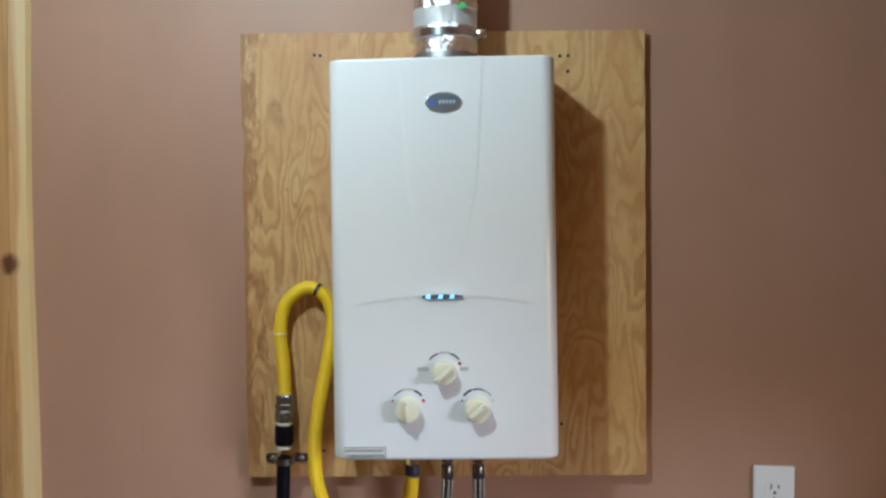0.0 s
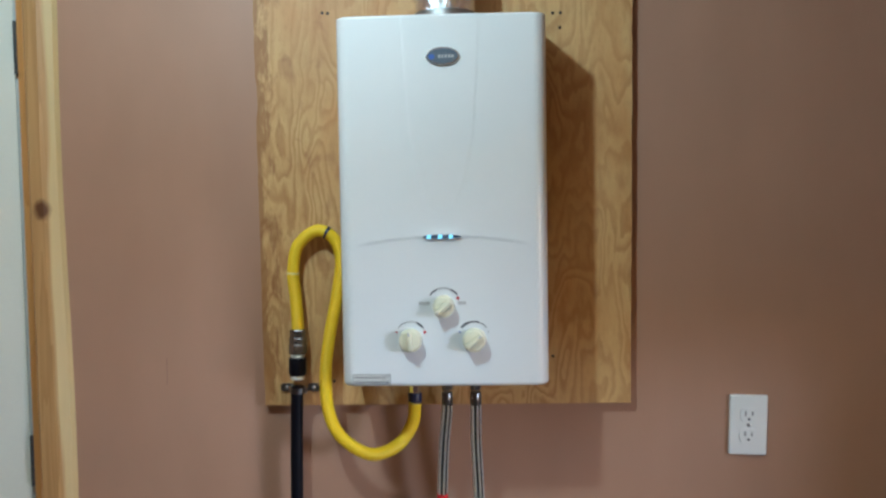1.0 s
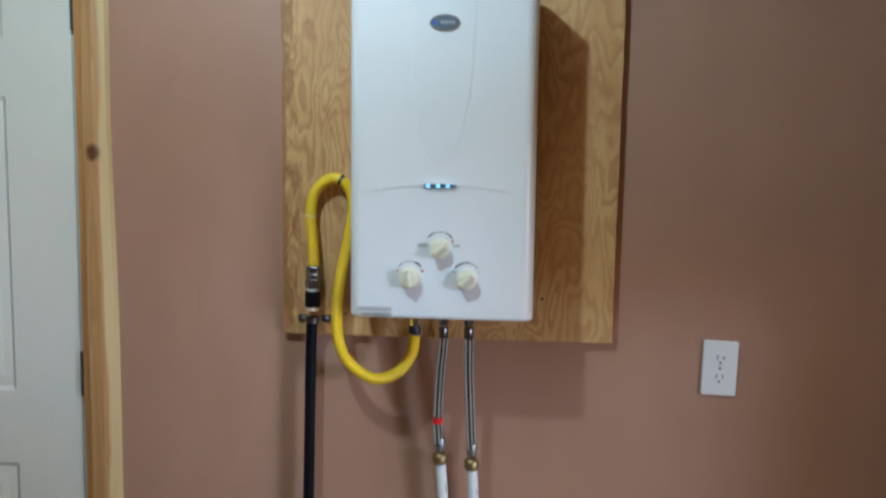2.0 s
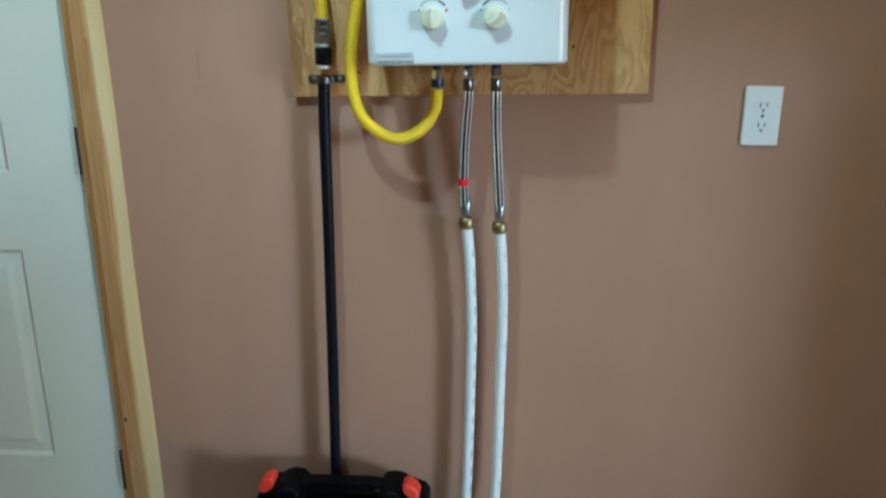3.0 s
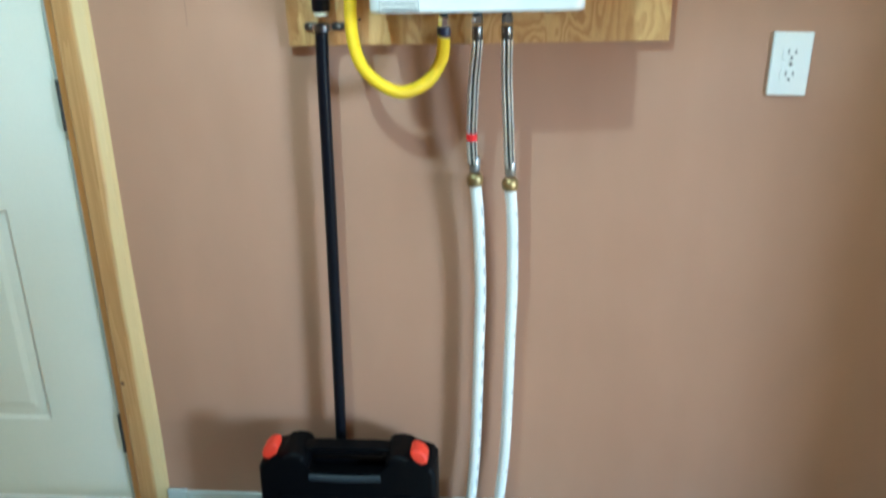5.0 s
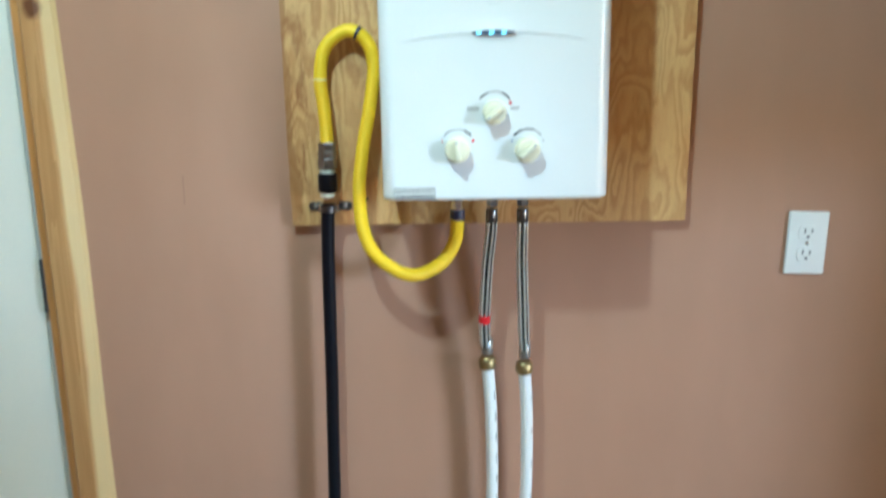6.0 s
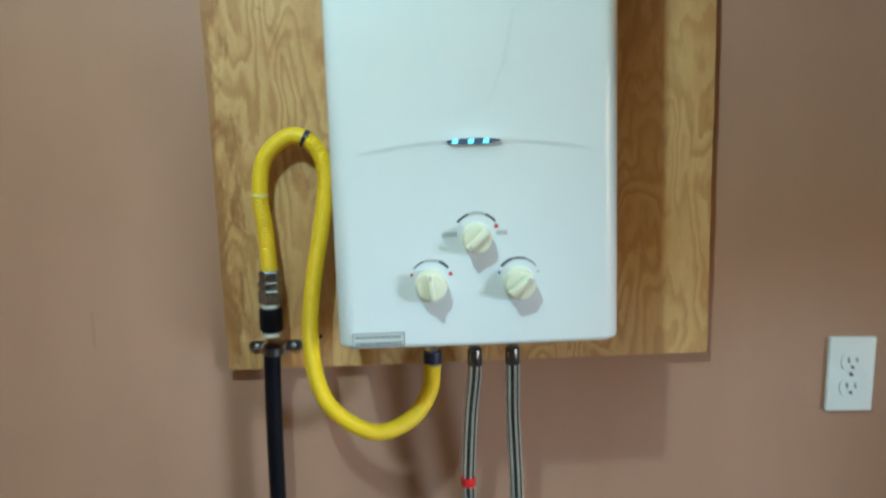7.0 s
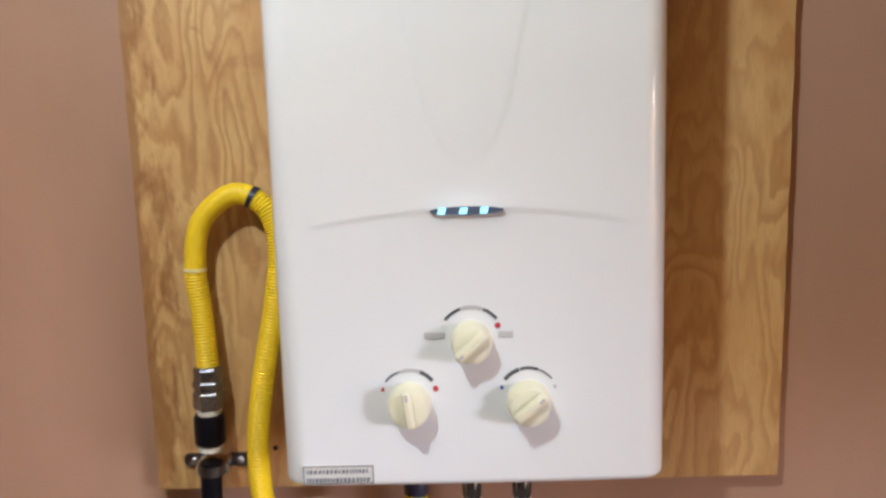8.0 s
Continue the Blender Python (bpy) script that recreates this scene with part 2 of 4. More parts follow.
M_GREYP = plain("dark_grey_plastic", (0.022, 0.028, 0.036), 0.5, vary=0.2, grain=200, bump=0.12, spec=0.3)
M_ORANGE = plain("orange_red_plastic", (0.72, 0.045, 0.022), 0.42, vary=0.06)
M_PEX = plain("white_pex", (0.80, 0.81, 0.80), 0.35, vary=0.03)
M_TAPE = plain("red_tape", (0.62, 0.012, 0.02), 0.4)
M_PLATE = plain("white_outlet_plastic", (0.80, 0.81, 0.80), 0.32, vary=0.02)
M_SLOT = plain("dark_slot", (0.09, 0.09, 0.10), 0.7)
M_SCREW = plain("dark_screw", (0.05, 0.045, 0.04), 0.4, 0.8)
M_MAROON = plain("maroon_tool_plastic", (0.060, 0.026, 0.034), 0.27)
M_TOOL = plain("worn_tool_steel", (0.17, 0.19, 0.21), 0.42, 0.7, vary=0.35, bump=0.2)
M_OLIVE = plain("pale_olive_cloth", (0.36, 0.35, 0.20), 0.8, bump=0.3)
M_RUST = plain("brown_escutcheon", (0.22, 0.13, 0.07), 0.6, vary=0.3)
M_PORCELAIN = plain("white_porcelain", (0.75, 0.75, 0.72), 0.25)


# ---- building helpers ----
def base_of(ob):
    p = Vector((0, 0, 0))
    while ob is not None:
        p += ob.location
        ob = ob.parent
    return p


def part(name, bm, material, parent=None, label="", smooth=False):
    """Links a bmesh, drawn in world places, as one mesh object under a thing or a part."""
    bmesh.ops.recalc_face_normals(bm, faces=bm.faces)
    me = bpy.data.meshes.new(name)
    bm.to_mesh(me)
    bm.free()
    me.materials.append(material)
    if smooth:
        me.shade_smooth()
        me.set_sharp_from_angle(angle=radians(38))
    ob = new(name, me)
    if parent is not None:
        off = base_of(parent)
        me.transform(Matrix.Translation(-off))
        ob.parent = parent
    if label:
        ob["label"] = label
    return ob


def thing(name, at, label, category, group="", kind=""):
    ob = new(name)
    ob.location = at
    ob.empty_display_size = 0.05
    return tagged(ob, label, category, group, kind)


def box(lo, hi, bevel=0.0, seg=2, bm=None, turn=None):
    b = bmesh.new()
    v = [b.verts.new((x, y, z)) for x in (lo[0], hi[0]) for y in (lo[1], hi[1]) for z in (lo[2], hi[2])]
    for f in ((0, 1, 3, 2), (4, 6, 7, 5), (0, 4, 5, 1), (2, 3, 7, 6), (0, 2, 6, 4), (1, 5, 7, 3)):
        b.faces.new([v[k] for k in f])
    if bevel:
        bmesh.ops.bevel(b, geom=b.edges[:], offset=bevel, segments=seg, affect="EDGES", profile=0.5)
    if turn is not None:
        b.transform(turn)
    return join(bm, b)


def join(bm, b):
    if bm is None:
        return b
    me = bpy.data.meshes.new("tmp")
    b.to_mesh(me)
    b.free()
    bm.from_mesh(me)
    bpy.data.meshes.remove(me)
    return bm


def prism(points, y0, y1, bevel=0.0, seg=2, bm=None):
    """An outline in x and z, given depth from y0 (front) to y1."""
    b = bmesh.new()
    a = [b.verts.new((x, y0, z)) for x, z in points]
    c = [b.verts.new((x, y1, z)) for x, z in points]
    n = len(points)
    b.faces.new(a)
    b.faces.new(c[::-1])
    for k in range(n):
        b.faces.new((a[k], c[k], c[(k + 1) % n], a[(k + 1) % n]))
    if bevel:
        rim = [e for e in b.edges if all(abs(v.co.y - y0) < 1e-6 for v in e.verts)]
        bmesh.ops.bevel(b, geom=rim, offset=bevel, segments=seg, affect="EDGES", profile=0.5)
    return join(bm, b)


def smooth_path(points, step):
    """Points on a gliding curve through the given ones, at even steps."""
    p = [Vector(q) for q in points]
    p = [2 * p[0] - p[1]] + p + [2 * p[-1] - p[-2]]
    out = []
    for k in range(1, len(p) - 2):
        a, b, c, d = p[k - 1:k + 3]
        for i in range(40):
            t = i / 40
            out.append(0.5 * (2 * b + (c - a) * t + (2 * a - 5 * b + 4 * c - d) * t * t + (3 * b - a - 3 * c + d) * t ** 3))
    out.append(p[-2])
    even, left = [out[0]], step
    for a, b in zip(out, out[1:]):
        run = (b - a).length
        while run >= left:
            a = a + (b - a) * (left / run)
            run -= left
            left = step
            even.append(a.copy())
        left -= run
    return even


def tube(path, radius, sides=14, bm=None, caps=True, flute=0.0):
    """A tube along path; radius is a number or a function of the index; flute is the depth of its lengthwise strands."""
    b = bmesh.new()
    rings, up = [], None
    n = len(path)
    for k, p in enumerate(path):
        d = (path[min(k + 1, n - 1)] - path[max(k - 1, 0)]).normalized()
        if up is None:
            up = d.orthogonal().normalized()
        up = (up - d * up.dot(d)).normalized()
        side = d.cross(up)
        r = radius(k) if callable(radius) else radius
        rings.append([b.verts.new(p + (r + (flute if i % 4 < 2 else -flute)) * (math.cos(t) * up + math.sin(t) * side)) for i, t in ((i, 2 * math.pi * i / sides) for i in range(sides))])
    for a, c in zip(rings, rings[1:]):
        for i in range(sides):
            b.faces.new((a[i], a[(i + 1) % sides], c[(i + 1) % sides], c[i]))
    if caps:
        b.faces.new(rings[0][::-1])
        b.faces.new(rings[-1])
    return join(bm, b)


def lathe(profile, origin, axis=(0, 0, 1), sides=24, bm=None):
    """Turns a profile of (radius, height) round axis."""
    ax = Vector(axis).normalized()
    b = bmesh.new()
    u = ax.orthogonal().normalized()
    v = ax.cross(u)
    rings = []
    for r, h in profile:
        c = Vector(origin) + ax * h
        rings.append([b.verts.new(c + max(r, 1e-4) * (math.cos(t) * u + math.sin(t) * v)) for t in (2 * math.pi * (i + 0.5) / sides for i in range(sides))])
    for a, c in zip(rings, rings[1:]):
        for i in range(sides):
            b.faces.new((a[i], a[(i + 1) % sides], c[(i + 1) % sides], c[i]))
    b.faces.new(rings[0][::-1])
    b.faces.new(rings[-1])
    return join(bm, b)


def oval(cx, cz, rx, rz, n=32):
    return [(cx + rx * math.cos(2 * math.pi * k / n), cz + rz * math.sin(2 * math.pi * k / n)) for k in range(n)]


def rounded(x0, z0, x1, z1, r, n=6):
    out = []
    for cx, cz, a in ((x1 - r, z1 - r, 0), (x0 + r, z1 - r, 90), (x0 + r, z0 + r, 180), (x1 - r, z0 + r, 270)):
        for k in range(n + 1):
            t = radians(a + 90 * k / n)
            out.append((cx + r * math.cos(t), cz + r * math.sin(t)))
    return out


def structure(name, bm, material, label, category):
    return tagged(part(name, bm, material), label, category, kind="structure")


# ---- structure ----
X0, X1, Y1, TOP = -2.2, 1.40, -3.6, 2.42
DOOR_R, DOOR_L, DOOR_TOP = -0.815, -1.645, 2.07

bm = box((DOOR_R, 0, -0.1), (X1 + 0.12, 0.12, TOP))
box((X0 - 0.12, 0, -0.1), (DOOR_L, 0.12, TOP), bm=bm)
box((DOOR_L, 0, DOOR_TOP), (DOOR_R, 0.12, TOP), bm=bm)
structure("wall_north", bm, M_WALL, "brown painted plaster wall behind the water heater", "wall")
# unseen wall, added with openings shaped to steer where daylight lands
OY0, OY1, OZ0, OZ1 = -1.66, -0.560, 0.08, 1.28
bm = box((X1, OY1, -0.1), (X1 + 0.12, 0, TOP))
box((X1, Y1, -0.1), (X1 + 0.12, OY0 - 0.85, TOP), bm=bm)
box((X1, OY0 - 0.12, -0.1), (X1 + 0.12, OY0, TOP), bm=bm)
# second opening, added to give the heater's edge some sky to reflect
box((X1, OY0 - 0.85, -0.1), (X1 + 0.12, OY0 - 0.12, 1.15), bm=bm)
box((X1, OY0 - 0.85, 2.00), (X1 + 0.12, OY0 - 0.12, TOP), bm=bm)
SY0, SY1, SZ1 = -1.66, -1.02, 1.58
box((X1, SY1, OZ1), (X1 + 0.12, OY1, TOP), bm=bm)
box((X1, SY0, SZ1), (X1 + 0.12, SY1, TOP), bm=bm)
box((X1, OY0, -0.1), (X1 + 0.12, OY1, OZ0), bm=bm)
structure("wall_east", bm, M_ROOM, "unseen brown side wall with openings shaped to place the daylight", "wall")
structure("wall_west", box((X0 - 0.12, Y1, -0.1), (X0, 0, TOP)), M_ROOM, "brown painted side wall", "wall")
structure("wall_south", box((X0 - 0.12, Y1 - 0.12, -0.1), (X1 + 0.12, Y1, TOP)), M_ROOM, "brown painted wall behind the camera", "wall")
structure("ceiling", box((X0 - 0.12, Y1 - 0.12, TOP), (X1 + 0.12, 0.12, TOP + 0.1)), M_CEIL, "tan painted ceiling", "ceiling")
floor = structure("floor", box((X0 - 0.12, Y1 - 0.12, -0.12), (X1 + 0.12, 0.12, -0.004)), M_GROUT, "cream ceramic tiled floor with pale grout", "floor")

# ---- door ----
door = tagged(thing("door_1", (-1.22, 0.02, 0.04), "closed white six-panel door with dark hinges in a pine frame", "door"), kind="structure")


def door_slab():
    """A slab whose front has sunk, moulded panels."""
    x0, x1, z0, z1 = -1.635, -0.828, 0.045, 2.06
    rows = [(0.255, 0.765), (0.935, 1.60), (1.72, 1.93)]
    cols = [(-1.475, -1.285), (-1.175, -0.985)]

    def depth(x, z):
        for a, b in cols:
            for c, d in rows:
                e = min(x - a, b - x, z - c, d - z)
                if e > 0:
                    if e < 0.010:
                        return 0.006 * e / 0.010
                    if e < 0.030:
                        return 0.006 - 0.0015 * (e - 0.010) / 0.020
                    if e < 0.045:
                        return 0.0045 - 0.003 * (e - 0.030) / 0.015
                    return 0.0015
        return 0.0

    def cuts(lo, hi, spans):
        out = {lo, hi}
        for a, b in spans:
            for o in (0, 0.005, 0.010, 0.030, 0.0375, 0.045):
                out |= {a + o, b - o}
        return sorted(out)

    b = bmesh.new()
    xs, zs = cuts(x0, x1, cols), cuts(z0, z1, rows)
    g = [[b.verts.new((x, 0.004 + depth(x, z), z)) for x in xs] for z in zs]
    for r, s in zip(g, g[1:]):
        for k in range(len(xs) - 1):
            b.faces.new((r[k], r[k + 1], s[k + 1], s[k]))
    edge = [g[0][k] for k in range(len(xs))] + [r[-1] for r in g[1:]] + [g[-1][k] for k in range(len(xs) - 2, -1, -1)] + [r[0] for r in g[-2:0:-1]]
    back = [b.verts.new((v.co.x, 0.046, v.co.z)) for v in edge]
    n = len(edge)
    for k in range(n):
        b.faces.new((edge[k], edge[(k + 1) % n], back[(k + 1) % n], back[k]))
    b.faces.new(back)
    return b


part("slab", door_slab(), M_DOOR, door)
part("sweep", box((-1.635, 0.0, 0.0165), (-0.828, 0.040, 0.0445), 0.003), M_PLATE, door, "pale grey door sweep")
part("seal", box((-0.8275, 0.004, 0.045), (-0.817, 0.044, 2.06), 0.002), M_STRIP, door, "grey weather strip")
for z in (0.18, 0.935, 1.74):
    h = part("hinge", tube([Vector((-0.8185, -0.006, z)), Vector((-0.8185, -0.006, z + 0.10))], 0.0045, 12), M_HINGE, door, "dark bronze hinge knuckle", True)
    part("leaf", box((-0.8195, 0.0, z), (-0.8155, 0.0035, z + 0.10)), M_HINGE, h)

frame_ob = tagged(thing("door_frame", (-0.78, 0, 0), "knotty pine door casing and jamb beside the white door", "door frame"), kind="structure")
prof = [(-0.797, -0.010), (-0.797, -0.018), (-0.793, -0.022), (-0.764, -0.023), (-0.756, -0.0205), (-0.740, -0.010), (-0.7345, 0.0), (-0.797, 0.0)]
bm = bmesh.new()
rings = []
for k in range(41):
    z = 0.0 + k * 2.11 / 40
    lean = 0.004 * math.sin(2.4 * z + 0.4) + 0.002 * math.sin(7 * z)
    rings.append([bm.verts.new((x + (lean if x > -0.79 else 0.0), y, z)) for x, y in prof])
for a, c in zip(rings, rings[1:]):
    for i in range(len(prof)):
        bm.faces.new((a[i], a[(i + 1) % len(prof)], c[(i + 1) % len(prof)], c[i]))
bm.faces.new(rings[0][::-1])
bm.faces.new(rings[-1])
part("casing", bm, M_CASE, frame_ob)
part("jamb", box((-0.8155, -0.0085, 0.0), (-0.7975, 0.0, 2.07), 0.002), M_JAMB, frame_ob, "orange-brown pine jamb edge")
part("casing", box((-1.725, -0.022, 0.0), (-1.648, 0.0, 2.11), 0.004), M_CASE, frame_ob)
part("head_casing", box((-1.648, -0.022, 2.035), (-0.812, 0.0, 2.11), 0.004), M_CASE, frame_ob)
part("threshold", box((-1.645, -0.024, 0.0), (-0.815, 0.10, 0.016), 0.003), M_SILL, frame_ob, "worn wooden threshold strip")

# ---- plywood backboard ----
board = thing("plywood_board", (0, 0, 1.097), "pine plywood backboard with dark grain screwed to the brown wall", "board")
b = bmesh.new()
outline = [(-0.350, 1.096), (0.346, 1.098)]
for k in range(1, 40):
    outline.append((0.346 + 0.006 * k / 40 + random.uniform(-0.0008, 0.0008), 1.098 + 0.77 * k / 40))
outline += [(0.353, 1.868), (-0.352, 1.878)]
for k in range(39, 0, -1):
    z = 1.096 + 0.782 * k / 40
    nick = 0.0035 if 1.66 < z < 1.72 else 0.0
    outline.append((-0.350 - 0.003 * k / 40 + nick + random.uniform(-0.0008, 0.0008), z))
part("panel", prism(outline, -0.018, -0.0005, 0.0008, 1), M_PLY, board)
for x, z in ((-0.222, 1.837), (-0.212, 1.836), (0.206, 1.826), (0.220, 1.826), (0.219, 1.799), (0.201, 1.188), (-0.215, 1.143)):
    part("screw", lathe([(0.0029, 0), (0.0029, 0.0012), (0.0015, 0.0018)], (x, -0.018, z), (0, -1, 0), 10), M_SCREW, board)

# ---- water heater ----
HX, HZ0, HZ1, HF = 0.005, 1.167, 1.794, -0.178
heater = thing("water_heater", (HX, -0.1, HZ0), "white enamelled tankless gas water heater with three cream knobs", "water heater")


def emboss(x, z):
    """Outward relief of the front cover: slight crown, tongue, crease and eyelid."""
    u = abs(x - HX)
    out = 0.003 * (1 - (u / 0.17) ** 2)
    hw = np.interp(z, [1.462, 1.464, 1.477, 1.515, 1.591, 1.628, 1.794], [-0.02, 0.006, 0.022, 0.037, 0.053, 0.056, 0.066])
    s = np.clip((hw - u) / 0.004 + 0.5, 0, 1)
    out += 0.0007 * s * s * (3 - 2 * s) * np.clip((z - 1.455) / 0.03, 0.65, 1)
    arc = 1.4225 - 0.0135 * (u / 0.14) ** 2
    fade = np.clip((0.150 - u) / 0.03, 0, 1)
    s = np.clip((z - arc) / 0.004 + 0.5, 0, 1)
    out += fade * 0.0013 * s * s * (3 - 2 * s) * np.exp(-max(z - arc, 0) / 0.03)
    out += 0.0035 * math.exp(-((x - HX) / 0.034) ** 2 - ((z - 1.4235) / 0.011) ** 2)
    return float(out)


def cover():
    b = bmesh.new()
    w, r, deep = 0.1775, 0.022, 0.137
    prof = [(-w, deep), (-w, deep * 0.5), (-w, r)]
    prof += [(-w + r - r * math.cos(radians(a)), r - r * math.sin(radians(a))) for a in (12, 25, 38, 51, 64, 77, 90)]
    flat = np.linspace(-w + r, w - r, 170)[1:-1]
    prof += [(float(x), 0.0) for x in flat]
    prof += [(w - r + r * math.sin(radians(a)), r - r * math.cos(radians(a))) for a in (0, 13, 26, 39, 52, 65, 78)]
    prof += [(w, r), (w, deep * 0.5), (w, deep)]
    zs = [(HZ0 + 0.006 * (1 - math.cos(radians(a))), 0.006 * (1 - math.sin(radians(a)))) for a in (0, 22, 45, 68)]
    zs += [(float(z), 0.0) for z in np.linspace(HZ0 + 0.006, HZ1 - 0.0035, 250)]
    zs += [(HZ1 - 0.0035 * (1 - math.sin(radians(a))), 0.0035 * (1 - math.cos(radians(a)))) for a in (22, 45, 68, 90)]
    rows = []
    for z, inset in zs:
        row = []
        for x, d in prof:
            k = 1 - inset / w
            y = HF + d + inset * (1 - d / deep)
            if d < 1e-6:
                y -= emboss(HX + x, z)
            elif d < r:
                y -= emboss(HX + x, z) * (1 - d / r)
            row.append(b.verts.new((HX + x * k, y, z)))
        rows.append(row)
    for a, c in zip(rows, rows[1:]):
        for i in range(len(prof) - 1):
            b.faces.new((a[i], a[i + 1], c[i + 1], c[i]))
    b.faces.new(rows[0])
    b.faces.new(rows[-1][::-1])
    return b


front = part("front_cover", cover(), M_ENAMEL, heater, smooth=True)
part("back_plate", box((HX - 0.166, -0.0405, HZ0 + 0.008), (HX + 0.166, -0.0182, HZ1 - 0.010), 0.003), M_BACK, heater, "galvanised steel back plate")
part("flue_collar", lathe([(0.060, 0), (0.060, 0.004), (0.054, 0.006), (0.054, 0.016)], (0.0115, -0.10, HZ1)), M_STEEL, heater, smooth=True)


def skin(x, z):
    return HF - emboss(x, z)


badge_y = skin(0.009, 1.724)
badge = part("badge", prism(oval(0.009, 1.7235, 0.0285, 0.0150), badge_y - 0.0035, badge_y + 0.002, 0.0012), M_SILVER, heater, "oval slate-blue maker's badge with silver rim")
part("badge_face", prism(oval(0.009, 1.7235, 0.0258, 0.0124), badge_y - 0.0042, badge_y - 0.0030), M_BADGE, badge)
part("badge_mark", prism(oval(-0.009, 1.7225, 0.0050, 0.0042, 16), badge_y - 0.0047, badge_y - 0.0040), M_BLUE, badge)
for k in range(5):
    x = 0.002 + 0.0055 * k
    part("badge_bar", box((x, badge_y - 0.0046, 1.7205), (x + 0.0035, badge_y - 0.0040, 1.7255)), M_INK2, badge)

led_y = skin(0.0035, 1.4225)
window = part("indicator_window", prism(oval(0.0035, 1.4222, 0.0325, 0.0037), led_y - 0.0012, led_y + 0.004), M_LENS, heater, "smoked oval indicator window with lit segments")
for x in (-0.0185, 0.0005, 0.0185):
    part("lit_segment", prism([(x - 0.0040, 1.4195), (x + 0.0026, 1.4195), (x + 0.0040, 1.4250), (x - 0.0026, 1.4250)], led_y - 0.0022, led_y - 0.0008), M_LED, window, "glowing pale blue segment")

KNOBS = ((0.0048, 1.3045, 222), (-0.0525, 1.2470, 97), (0.0555, 1.2465, 40))
for kx, kz, ang in KNOBS:
    ky = skin(kx, kz)
    big = 1.0 if abs(kx) < 0.01 else 1.07
    knob = part("knob", lathe([(r * big, h) for r, h in ((0.0188, 0.0), (0.0188, 0.004), (0.0182, 0.006), (0.0176, 0.015), (0.0160, 0.0192), (0.012, 0.0206), (0.004, 0.0210))], (kx, ky + 0.0005, kz), (0, -1, 0), 36), M_KNOB, heater, "cream plastic control knob with raised grip", True)
    c, s = math.cos(radians(ang)), math.sin(radians(ang))
    turn = Matrix(((c, 0, -s, kx), (0, 1, 0, ky - 0.0195), (s, 0, c, kz), (0, 0, 0, 1)))
    part("grip", box((-0.0165, -0.0070, -0.0046), (0.0180, 0.006, 0.0046), 0.003, 3, turn=turn), M_KNOB, knob, smooth=True)
    part("pointer_mark", box((0.010, -0.0076, -0.0012), (0.0160, -0.0065, 0.0012), turn=turn), M_INK2, knob)
    arc, up = (0.0292, 0.0015) if abs(kx) < 0.01 else (0.0268, 0.0045)
    # scale arc round the knob
    for a0, a1, thick, m in ((38, 68, 0.0018, M_INK), (70, 106, 0.0022, M_INK2 if kx < 0.05 else M_INK), (108, 142, 0.0016, M_INK)):
        if kx > 0.05:
            thick = (0.0008, 0.0016, 0.0022)[(38, 70, 108).index(a0)]
        elif kx < 0:
            thick = (0.0022, 0.0020, 0.0008)[(38, 70, 108).index(a0)]
        thick *= 0.75
        n = 12
        pts = [(kx + (arc + thick) * math.cos(radians(a0 + (a1 - a0) * k / n)), kz + up + (arc + thick) * math.sin(radians(a0 + (a1 - a0) * k / n))) for k in range(n + 1)]
        pts += [(kx + (arc - thick) * math.cos(radians(a1 - (a1 - a0) * k / n)), kz + up + (arc - thick) * math.sin(radians(a1 - (a1 - a0) * k / n))) for k in range(n + 1)]
        part("scale_arc", prism(pts, ky - 0.0009, ky + 0.0015), m, heater, "printed dial scale arc")
    for sx, m in ((-1, M_BLUE if kx > 0.05 else M_RED), (1, M_INK2 if kx > 0.05 else M_RED)):
        big = 0.0026 if sx > 0 and kx < 0.05 else 0.0016
        if abs(kx) < 0.01 and sx < 0:
            continue
        part("scale_dot", prism(oval(kx + sx * 0.0240, kz + 0.0135, big, big, 12), ky - 0.0010, ky + 0.0015), m, heater, "small printed dial dot")
for x0, x1 in ((-0.0375, -0.0190), (0.0290, 0.0425)):
    y = skin((x0 + x1) / 2, 1.310)
    part("dial_caption", box((x0, y - 0.0010, 1.3070), (x1, y + 0.002, 1.3125)), M_INK2, heater, "pale printed caption bar")

y = skin(-0.12, 1.179)
label = part("label", box((-0.1535, y - 0.0008, 1.1705), (-0.0880, y + 0.002, 1.1885)), M_STICK, heater, "pale grey sticker with two lines of small print")
for z0, z1, x0, x1 in ((1.1872, 1.1882, -0.153, -0.0885), (1.1708, 1.1718, -0.153, -0.0885)):
    part("border", box((x0, y - 0.0013, z0), (x1, y, z1)), M_INK3, label)
for x0 in (-0.1533, -0.0892):
    part("border", box((x0, y - 0.0013, 1.1708), (x0 + 0.0010, y, 1.1882)), M_INK3, label)
for z, h in ((1.1826, 0.0036), (1.1744, 0.0042)):
    x = -0.150
    while x < -0.093:
        wd = random.choice((0.0016, 0.0022, 0.0028))
        part("print_bar", box((x, y - 0.0012, z - h / 2), (x + wd, y, z + h / 2)), M_INK3, label)
        x += wd + random.choice((0.0010, 0.0014))

# connections under the heater
part("drain_plug", box((0.118, -0.125, HZ0 - 0.006), (0.150, -0.100, HZ0 + 0.002), 0.002), M_GREYP, heater, "dark drain plug")
INLETS = {"gas": (-0.0545, -0.092), "hot": (0.0040, -0.085), "cold": (0.0555, -0.085)}
